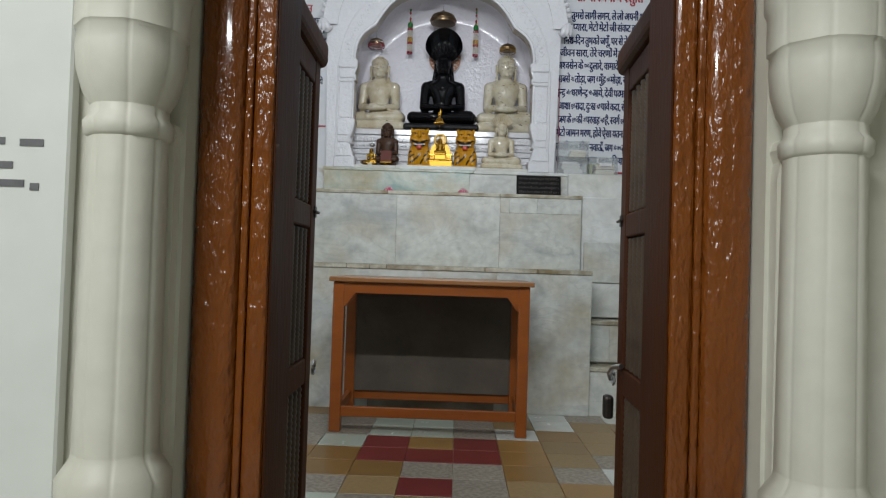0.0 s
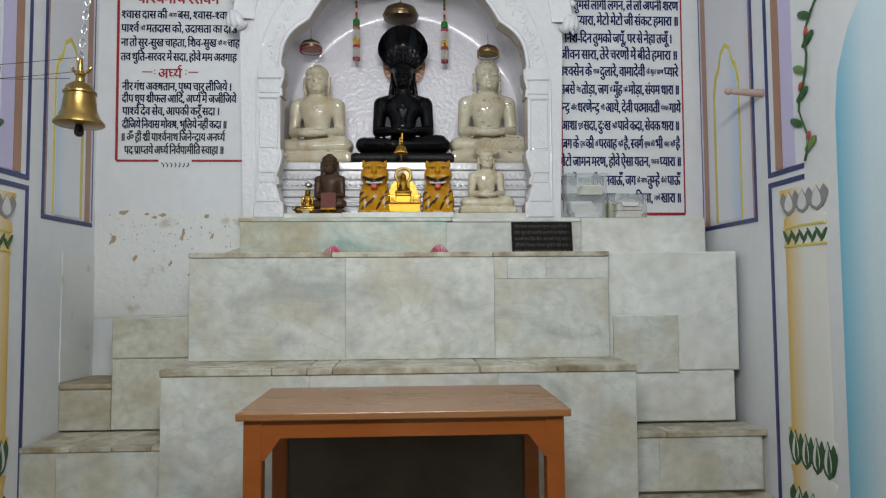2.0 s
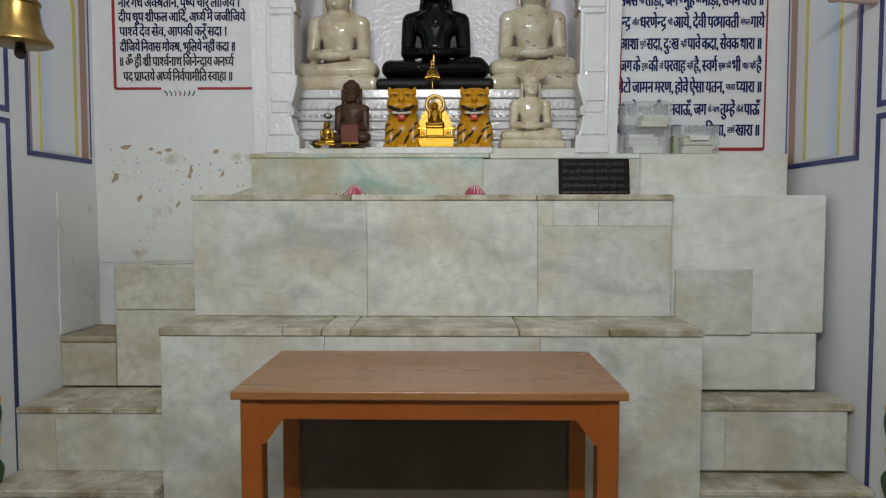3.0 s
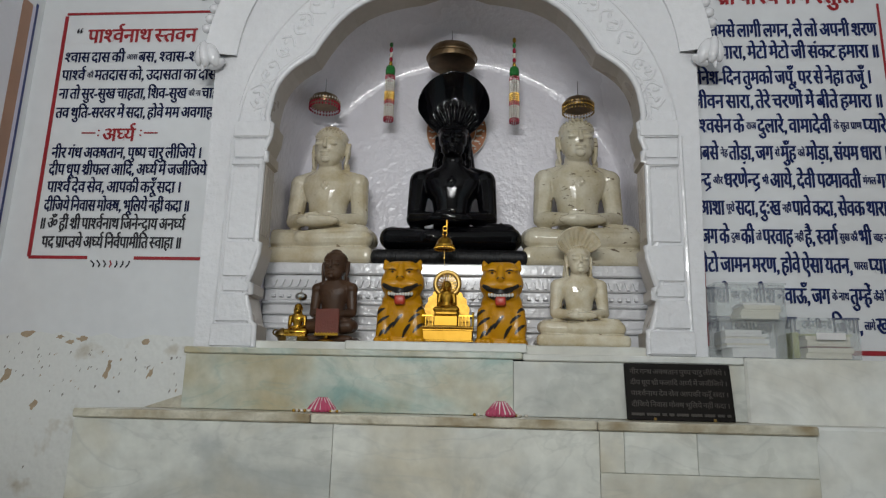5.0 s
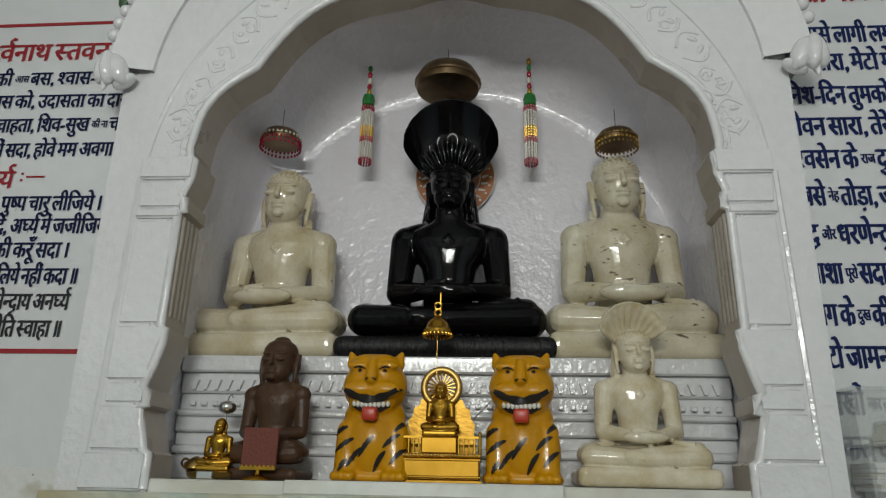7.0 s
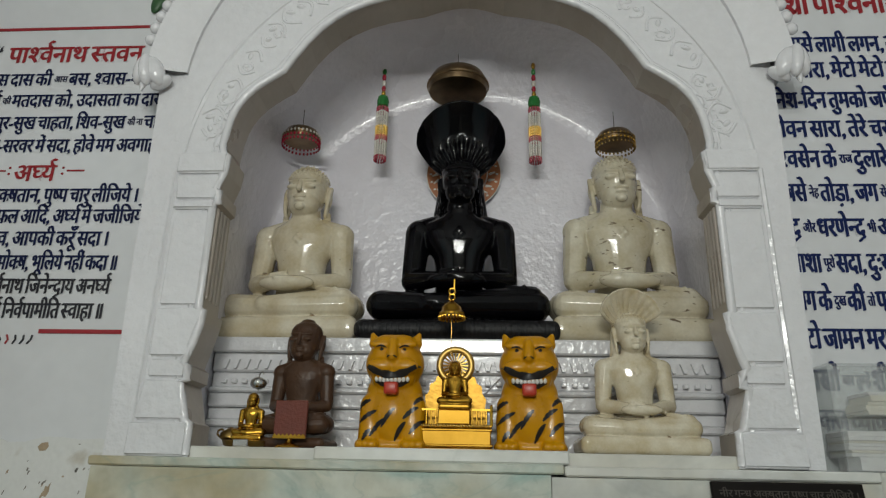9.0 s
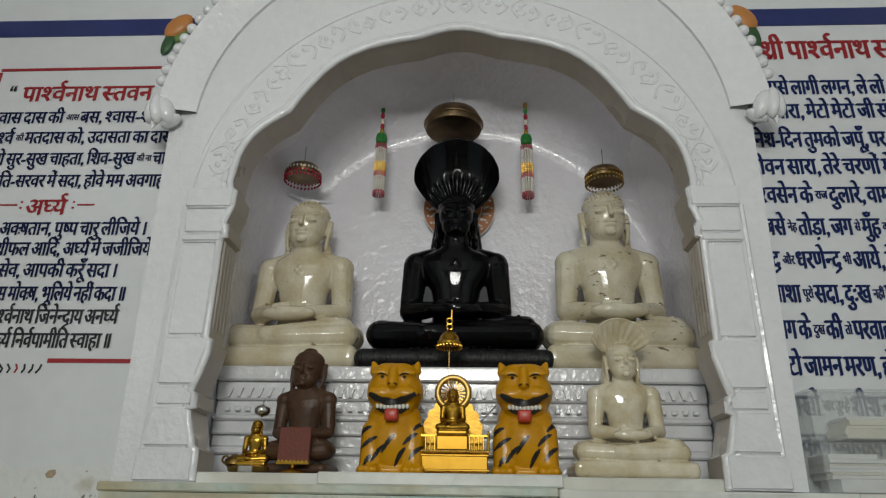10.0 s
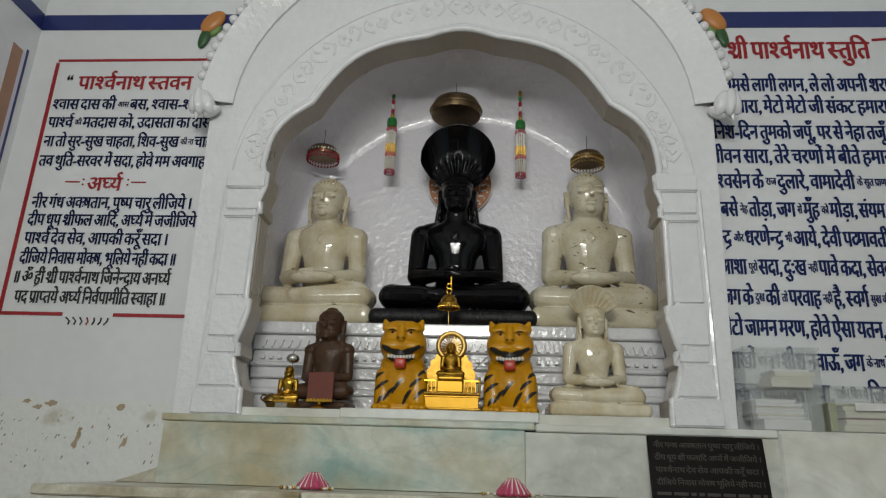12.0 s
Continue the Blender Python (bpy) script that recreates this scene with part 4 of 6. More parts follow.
def word_outline(word):
    """A word with its joined consonants, hooks and signs in their places: vertices, faces and width at size 1."""
    verts, faces, pen = [], [], 0.0

    def put(co, polys, at):
        base = len(verts)
        verts.extend((c[0] + at, c[1]) for c in co)
        faces.extend(tuple(base + v for v in f) for f in polys)
    k = 0
    while k < len(word):
        if not is_consonant(word[k]):
            put(*glyph(word[k]), pen)
            pen += advance(word[k])
            k += 1
            continue
        row = [word[k]]
        k += 1
        while k + 1 < len(word) and word[k] == "\u094d" and is_consonant(word[k + 1]):
            row.append(word[k + 1])
            k += 2
        marks = []
        while k < len(word) and ("\u093c" <= word[k] <= "\u094d" or "\u0900" <= word[k] <= "\u0903"):
            marks.append(word[k])
            k += 1
        hook = len(row) > 1 and row[0] == "र"
        tail = len(row) > 1 and row[-1] == "र"
        row = row[1 if hook else 0:-1 if tail else None]
        if "\u093f" in marks:
            marks.remove("\u093f")
            put(*glyph("\u093f"), pen)
            pen += advance("\u093f")
        for ch in row[:-1]:
            co, polys, step = half_glyph(ch)
            put(co, polys, pen)
            pen += step
        put(*glyph(row[-1]), pen)
        pen += advance(row[-1])
        if tail:
            put(*brush([(pen - 0.12, 0.22), (pen - 0.24, 0.12), (pen - 0.42, 0.03)] if row[-1] not in "हद" else [(pen - 0.10, -0.02), (pen - 0.24, -0.07), (pen - 0.40, -0.16)]), 0)
        for m in marks:
            put(*glyph(m), pen)
            pen += advance(m) if m != "\u093c" else 0
        if hook:
            put(*brush([(pen - 0.12, 0.60), (pen - 0.23, 0.70), (pen - 0.25, 0.80), (pen - 0.17, 0.87), (pen - 0.05, 0.84)]), 0)
    return verts, faces, pen


def lettering(parent, text, x0, x1, z, body, mat, bold=0.022, y=YB - 0.002, name="word"):
    """One painted line from x0 to x1, its letters body high and centred on z. Each word is a part, painted in three strokes;
    a word that begins with an underscore is squeezed in small."""
    words, pen = [], 0.0
    for w in text.split():
        size = 0.5 if w[0] == "_" else 1.0
        verts, faces, wide = word_outline(w.lstrip("_"))
        words.append((verts, faces, pen, size))
        pen += wide * size + (0.16 if size == 1 else 0.10)
    wide = (x1 - x0) / max(pen - 0.16, 0.01)
    tall = body / 0.63
    for outline, faces, at, size in words:
        verts, polys = [], []
        up = body * 0.25 if size < 1 else 0.0
        for k, d in enumerate((-1, 0, 1)):
            base = len(verts)
            d *= bold * tall * size
            verts += [(x0 + (a * size + at) * wide + d, y - 0.0004 * k, z - body / 2 + up + b * tall * size + d * 0.35) for a, b in outline]
            polys += [tuple(base + v for v in f) for f in faces]
        data = bpy.data.meshes.new(name)
        data.from_pydata(verts, [], polys)
        data.materials.append(mat)
        ob = new(name, data)
        ob.parent = parent


def painted_line(parent, a, b, width, mat, y=YB - 0.003, name="line"):
    (xa, za), (xb, zb) = a, b
    side = Vector((zb - za, xa - xb)).normalized() * width / 2
    bm = bmesh.new()
    bm_prism(bm, [(xa + side.x, za + side.y), (xb + side.x, zb + side.y), (xb - side.x, zb - side.y), (xa - side.x, za - side.y)], "y", y, y + 0.0025)
    return part(name, bm, mat, parent)


left_text = holder("painted_hymn", "red and navy hymn painted in a red border", "wall lettering")
lettering(left_text, "पार्श्वनाथ स्तवन", -1.535, -1.085, 2.900, 0.058, RED, 0.028)
lettering(left_text, "“", -1.585, -1.56, 2.90, 0.06, INK_BLACK)
LEFT_LINES = [("श्वास दास की _आस बस, श्वास-श्वास में", -1.618, -0.965, 2.806), ("पार्श्व _की मतदास को, उदासता का दास", -1.618, -0.985, 2.728),
              ("ना तो सुर-सुख चाहता, शिव-सुख _की _ना चाह", -1.618, -0.97, 2.648), ("तव थुति-सरवर में सदा, होवे मम अवगाह", -1.618, -0.985, 2.567),
              ("नीर गंध अक्षतान, पुष्प चारु लीजिये ।", -1.608, -1.01, 2.400), ("दीप धूप श्रीफल आदि, अर्घ्य में जजीजिये", -1.608, -0.985, 2.332),
              ("पार्श्व देव सेव, आपकी करूँ सदा ।", -1.604, -1.075, 2.262), ("दीजिये निवास मोक्ष, भूलिये नहीं कदा ॥", -1.604, -1.035, 2.188),
              ("॥ ॐ ह्रीं श्री पार्श्वनाथ जिनेन्द्राय अनर्घ्य", -1.612, -1.045, 2.117), ("पद प्राप्तये अर्घ्य निर्वपामीति स्वाहा ॥", -1.59, -1.05, 2.045)]


for k, (text, x0, x1, z) in enumerate(LEFT_LINES):
    lettering(left_text, text, x0, x1, z, 0.043, INK_BLACK if k > 7 else INK, 0.030)
lettering(left_text, "अर्घ्य", -1.415, -1.285, 2.474, 0.052, RED, 0.028)
for a, b, dot in ((-1.50, -1.445, -1.432), (-1.25, -1.195, -1.263)):
    painted_line(left_text, (a, 2.482), (b, 2.482), 0.005, RED)
    for z in (2.472, 2.492):
        painted_line(left_text, (dot - 0.003, z), (dot + 0.003, z), 0.006, RED, name="dot")
painted_line(left_text, (-1.632, 1.988), (-1.636, 2.99), 0.014, RED)
painted_line(left_text, (-1.636, 3.0), (-0.93, 3.005), 0.010, RED)
painted_line(left_text, (-1.632, 1.986), (-1.405, 1.986), 0.012, RED)
painted_line(left_text, (-1.225, 1.986), (-0.95, 1.986), 0.012, RED)
for k in range(7):
    x = -1.39 + k * 0.025
    bm = bm_tube(bmesh.new(), [(x, YB - 0.002, 1.975), (x + (3 - k) * 0.003 + 0.006, YB - 0.002, 1.962), (x + (3 - k) * 0.004, YB - 0.002, 1.95)], 0.0028, 5)
    part("flourish", bm, RED if k == 3 else INK_BLACK, left_text, "small scroll flourish")

right_text = holder("painted_hymn", "royal blue hymn with a red heading painted on the white wall", "wall lettering")
lettering(right_text, "श्री पार्श्वनाथ स्तुति", 0.948, 1.465, 3.041, 0.072, RED, 0.026)
RIGHT_LINES = [("तुमसे लागी लगन, ले लो अपनी शरण", 0.92, 1.53, 2.90), ("पारस प्यारा, मेटो मेटो जी संकट हमारा ॥", 0.825, 1.53, 2.81),
               ("निश-दिन तुमको जपूँ, पर से नेहा तजूँ ।", 0.865, 1.49, 2.706), ("जीवन सारा, तेरे चरणों में बीते हमारा ॥", 0.838, 1.52, 2.61),
               ("अश्वसेन के _राज दुलारे, वामादेवी _के _सुत _प्राण प्यारे", 0.82, 1.52, 2.513), ("सबसे _नेह तोड़ा, जग _से मुँह _को मोड़ा, संयम धारा ॥", 0.83, 1.525, 2.408),
               ("इन्द्र _और धरणेन्द्र _भी आये, देवी पद्मावती _मंगल गाये", 0.82, 1.53, 2.303), ("आशा _पूरो सदा, दुःख _नहीं पावे कदा, सेवक थारा ॥", 0.838, 1.52, 2.2),
               ("जग के _दुख की _तो परवाह _नहीं है, स्वर्ग _सुख _की भी _चाह _नहीं है", 0.838, 1.52, 2.095), ("मेटो जामन मरण, होवे ऐसा यतन, _पारस प्यारा ॥", 0.828, 1.525, 1.993),
               ("लाखों _बार _तुम्हें शीश नवाऊँ, जग _के _नाथ तुम्हें _कैसे पाऊँ", 0.828, 1.515, 1.885), ("पंकज व्याकुल भया, _दर्शन _बिन _ये जिया, _लागे खारा ॥", 0.828, 1.52, 1.785)]
for text, x0, x1, z in RIGHT_LINES:
    lettering(right_text, text, x0, x1, z - 0.007, 0.053, INK_BLUE, 0.027)
painted_line(right_text, (1.54, 1.69), (1.545, 3.0), 0.008, RED)
painted_line(right_text, (1.545, 3.09), (1.48, 3.085), 0.010, RED)
painted_line(right_text, (1.07, 1.686), (1.54, 1.686), 0.016, RED)
painted_line(right_text, (0.842, 1.70), (0.842, 2.4), 0.006, RED)

# blue band near the ceiling and down the corners
bluetrim = tagged(new("trim_blue"), "navy blue painted band below the ceiling", "trim", "", "structure")
part("band", bm_box(XL + 0.004, XR - 0.004, YB - 0.004, YB - 0.0005, 3.142, 3.212), BLUE, bluetrim)
part("band", bm_box(XL + 0.0005, XL + 0.004, 1.7, YB - 0.005, 3.142, 3.212), BLUE, bluetrim)
part("band", bm_box(XR - 0.004, XR - 0.0005, 1.7, YB - 0.005, 3.142, 3.212), BLUE, bluetrim)

# peeling dado on the back wall and a plaster patch on the side wall
PEEL = material("peeling dirty whitewash", (0.72, 0.73, 0.71), rough=0.7, dark=(0.44, 0.38, 0.28), scale=7, spread=0.16, bump=0.5, bump_scale=22)
for n in PEEL.node_tree.nodes:
    if n.type == "VALTORGB":
        n.color_ramp.elements[0].position, n.color_ramp.elements[1].position = 0.26, 0.40
bm = bmesh.new()
rng = random.Random(3)
edge = [(-0.94 - k * 0.05, 1.70 + rng.uniform(-0.012, 0.012)) for k in range(16)]
bm_prism(bm, [(XL + 0.001, 1.13), (-0.94, 1.13)] + edge + [(XL + 0.001, 1.70)], "y", YB - 0.006, YB - 0.0005)
DADO = structure("plaster_dado", bm, PEEL, "peeling dirty whitewash on the lower wall", "wall")
BARE = material("bare tan plaster", (0.46, 0.36, 0.25), rough=0.9, dark=(0.34, 0.26, 0.17), scale=30, bump=0.4, bump_scale=80)
SCUFF = material("grey mould specks", (0.34, 0.32, 0.29), rough=0.9, dark=(0.18, 0.17, 0.15), scale=50)


def flake(name, x, z, w, h, mat, rng, lift):
    """A ragged spot where the whitewash has come off."""
    ring = []
    for q in range(13):
        a = math.tau * q / 13
        r = rng.uniform(0.45, 1.1)
        ring.append((x + w * r * math.cos(a) + h * 0.3 * math.sin(a), z + h * r * math.sin(a)))
    bm = bm_prism(bmesh.new(), ring, "y", YB - lift, YB - 0.005)
    bmesh.ops.triangulate(bm, faces=[f for f in bm.faces if len(f.verts) > 4])
    return part(name, bm, mat, DADO)


for x, z, w, h in ((-1.377, 1.685, 0.024, 0.012), (-1.42, 1.672, 0.016, 0.010), (-1.137, 1.68, 0.016, 0.013), (-1.269, 1.567, 0.011, 0.030), (-1.262, 1.60, 0.008, 0.018), (-1.11, 1.567, 0.010, 0.026),
                   (-1.585, 1.70, 0.03, 0.014), (-1.46, 1.69, 0.02, 0.008), (-1.64, 1.55, 0.02, 0.03), (-1.52, 1.45, 0.018, 0.022), (-1.33, 1.42, 0.012, 0.020), (-1.22, 1.36, 0.02, 0.012)):
    flake("bare_patch", x, z, w, h, BARE, rng, 0.0068)
for k in range(66):
    x = rng.uniform(-1.66, -0.99)
    z = min(1.69, rng.gauss(1.60, 0.05)) if k < 62 else rng.uniform(1.2, 1.6)
    flake("speck", x, z, rng.uniform(0.0015, 0.004), rng.uniform(0.002, 0.008), SCUFF if k % 4 else BARE, rng, 0.0065)
bm = bmesh.new()
edge = [(5.08 + rng.uniform(-0.006, 0.006), 0.83 + k * 0.064) for k in range(11)]
bm_prism(bm, edge + [(YB - 0.008, 1.47), (YB - 0.008, 0.82)], "x", XL + 0.0005, XL + 0.006)
structure("plaster_patch", bm, PEEL, "thick uneven plaster patch on the side wall", "wall")


# ---- murals on the side walls ----
def mural(wall_x, facing, far, group_y):
    """Painted panel, niche, column and archway. facing: -1 for the right wall, 1 for the left; far, near: edges of the niche."""
    m = holder("wall_mural", "painted mural with false niche, column and blue archway", "mural", "wall murals")
    near, zb = group_y
    shift = near - 4.82

    def flat(name, y0, y1, z0, z1, mat, lift=0.003, label=""):
        a, b = sorted((wall_x + facing * 0.0004, wall_x + facing * lift))
        return part(name, bm_box(a, b, y0, y1, z0, z1), mat, m, label)

    def shape(name, outline, mat, lift, label="", smooth=False):
        bm = bmesh.new()
        a, b = sorted((wall_x + facing * 0.0004, wall_x + facing * lift))
        bm_prism(bm, outline, "x", a, b)
        return part(name, bm, mat, m, label, smooth)
    flat("panel", near + 0.02, far, zb + 0.02, 3.0, LAVENDER, 0.0025, "sprayed lavender panel")
    flat("border_line", near, near + 0.02, zb, 3.02, BLUE, 0.004)
    flat("border_line", near + 0.02, far + 0.01, zb, zb + 0.022, BLUE, 0.004)
    flat("border_line", far + 0.001, far + 0.012, zb + 0.03, 3.02, BLUE, 0.003)
    flat("stripe", far - 0.075, far - 0.02, zb + 0.02, 3.0, BROWN_STRIPE, 0.004, "terracotta stripe")
    flat("stripe", near + 0.024, near + 0.034, zb + 0.024, 3.0, BROWN_STRIPE, 0.0035)
    c, w = (near + far) / 2 - 0.01, 0.145
    top = [(c - w, zb + 0.03), (c + w, zb + 0.03), (c + w, 2.33), (c + w * 0.8, 2.42), (c + w * 0.55, 2.45), (c + w * 0.35, 2.53), (c, 2.56), (c - w * 0.35, 2.53),
           (c - w * 0.55, 2.45), (c - w * 0.8, 2.42), (c - w, 2.33)]
    shape("false_niche", top, YELLOW_LINE, 0.005, "yellow edged false niche")
    inner = [(c + (y - c) * 0.84 - 0.008, min(z, 2.56) - (0.03 if z > 2.3 else 0)) for y, z in top]
    shape("false_niche_back", inner, FALSE_BACK, 0.007)
    # second panel
    e = near - 0.13
    flat("border_line", e, e + 0.022, 1.775, 3.02, BLUE, 0.004)
    flat("border_line", e - 0.26, e - 0.0005, 1.775, 1.797, BLUE, 0.004)
    flat("border_line", e - 0.26, e + 0.022, 1.728, 1.750, BLUE, 0.004)
    flat("border_line", e, e + 0.022, 0.0, 1.727, BLUE, 0.004)
    flat("stripe", e - 0.10, e - 0.045, 1.80, 3.02, BROWN_STRIPE, 0.004, "terracotta stripe")
    flat("panel", e - 0.20, e - 0.105, 1.80, 3.02, LAVENDER, 0.003)
    # archway: white band and sky blue field
    y1 = 4.19 + shift
    field = [(y1, 0.0), (y1, 1.95), (y1 - 0.02, 2.1), (y1 - 0.09, 2.25), (y1 - 0.22, 2.40), (y1 - 0.42, 2.52), (y1 - 0.80, 2.62)]
    field += [(2 * (y1 - 0.80) - y, z) for y, z in field[-2::-1]]
    band = [(y + (0.13 if k < 7 else -0.13) * (1 if z < 2.5 else 0.3), z + (0.10 if z > 2.0 else 0)) for k, (y, z) in enumerate(field)]
    shape("arch_band", band, WALL, 0.010, "white band of the painted archway")
    shape("arch_field", field, SKYBLUE, 0.014, "sky blue field of the painted archway")
    # vine
    rng = random.Random(8)
    pts = [(wall_x + facing * 0.012, y1 + 0.215 - 0.03 * math.sin(k * 1.1) - max(0, k - 7) * 0.022, 1.80 + k * 0.055) for k in range(16)]
    part("vine", bm_tube(bmesh.new(), pts, 0.005, 5), LEAF_GREEN, m, "painted green vine")
    for k, (x, y, z) in enumerate(pts[1::2]):
        bm = bm_ball(bmesh.new(), (wall_x + facing * 0.010, y + (0.05 if k % 2 else -0.015), z + 0.01), (0.005, 0.05, 0.018), (25 if k % 2 else -30, 0, 0), 10, 6)
        part("vine_leaf", bm, LEAF_LIGHT if k % 3 == 0 else LEAF_GREEN, m, smooth=True)
        if k % 2 == 0:
            part("vine_flower", bm_ball(bmesh.new(), (wall_x + facing * 0.012, y - 0.008, z + 0.045), (0.006, 0.012, 0.02), (20, 0, 0), 8, 6), FLOWER, m, smooth=True)
    # column in low relief
    cy = 4.425 + shift
    prof = [(0.13, -0.35), (0.13, -0.2), (0.105, -0.19), (0.12, -0.12), (0.10, -0.06), (0.115, 0.0), (0.085, 0.01), (0.118, 0.14), (0.122, 0.16), (0.105, 0.165), (0.103, 0.955),
            (0.106, 0.96), (0.106, 1.02), (0.10, 1.025), (0.11, 1.04), (0.11, 1.07), (0.092, 1.08), (0.10, 1.12), (0.125, 1.18), (0.128, 1.20)]
    bm = bm_lathe(bmesh.new(), prof, segments=32)
    bmesh.ops.scale(bm, verts=bm.verts, vec=(0.045, 1.42, 1))
    col = part("column", bm, COLUMN, m, "cream and yellow painted column in low relief", True)
    col.location = (wall_x + facing * 0.011, cy, 0.50)

    def over(y):
        return 0.0135 + 0.0052 * math.sqrt(max(0, 1 - (max(0, abs(y - cy) - 0.03) / 0.17) ** 2))

    def petal(y, z, half, tall, mat, lift, lean=0.0, name="petal", label="", tip=0.62):
        """A leaf outline, blunt below and pointed above."""
        side = [(half * math.sin(math.pi * (q / 8) ** tip), tall * (q / 8 - 0.5)) for q in range(9)]
        ring = side + [(-a, b) for a, b in side[-2:0:-1]]
        c, s = math.cos(radians(lean)), math.sin(radians(lean))
        shape(name, [(y + a * c + b * s, z + b * c - a * s) for a, b in ring], mat, over(y) + lift, label)
    for zc, n, mat, fill, tall, spread in ((1.635, 3, GREY_PAINT, COLUMN_WHITE, 0.105, 0.30), (0.585, 4, LEAF_GREEN, COLUMN_WHITE, 0.150, 0.30), (0.36, 3, LEAF_GREEN, COLUMN_WHITE, 0.13, 0.3)):
        for k in range(n + 1):
            petal(cy + spread * (k / n - 0.5) * 0.97, zc + 0.012, spread / n * 0.24, tall * 0.75, mat, 0.0, label="painted leaf between the petals", tip=1.2)
        for k in range(n):
            y = cy + spread * ((k + 0.5) / n - 0.5)
            petal(y, zc, spread / n * 0.44, tall, mat, 0.0006, label="painted lotus petal")
            petal(y, zc + 0.006, spread / n * 0.31, tall * 0.84, fill, 0.0012, label="pale inside of a painted petal")
            if mat is LEAF_GREEN:
                petal(y - 0.006, zc - 0.004, spread / n * 0.15, tall * 0.70, LEAF_GREEN, 0.0018, label="green heart of a painted petal")
    for k in range(10):
        petal(cy - 0.135 + 0.03 * k, 1.487 + (0.004 if k % 2 else -0.004), 0.0085, 0.068, LEAF_GREEN, 0.0006, 34 if k % 2 else -34, "leaf_mark", "green wavy leaf band", 0.9)
    for z in (1.527, 1.445):
        shape("ring_line", [(cy - 0.148, z), (cy + 0.148, z), (cy + 0.148, z + 0.010), (cy - 0.148, z + 0.010)], YELLOW_LINE, 0.0188, "yellow painted ring")
    return m


mural(XR, -1, 5.40, (4.82, 1.585))
mural(XL, 1, 5.37, (4.885, 1.615))
# wooden peg in the wall
peg = holder("wall_peg", "pinkish painted wooden peg in the wall", "peg")
part("shaft", bm_limb(bmesh.new(), (XR, 4.74, 2.185), (XR - 0.15, 4.76, 2.20), 0.02, 0.013, 12), PEG, peg, smooth=True)
part("tip", bm_ball(bmesh.new(), (XR - 0.155, 4.76, 2.20), (0.02, 0.017, 0.017)), PEG, peg, smooth=True)


# ---- statues ----
def sculpted(bm, voxel, rounds=6):
    """Melts overlapping lumps into one smooth skin."""
    raw = finish("raw", bm, [])
    ob = bpy.data.objects.new("raw", raw)
    scene.collection.objects.link(ob)
    mod = ob.modifiers.new("melt", "REMESH")
    mod.mode, mod.voxel_size, mod.use_smooth_shade = "VOXEL", voxel, True
    soft = ob.modifiers.new("soft", "SMOOTH")
    soft.factor, soft.iterations = 0.5, rounds
    data = bpy.data.meshes.new_from_object(ob.evaluated_get(bpy.context.evaluated_depsgraph_get()))
    bpy.data.objects.remove(ob)
    bpy.data.meshes.remove(raw)
    return data


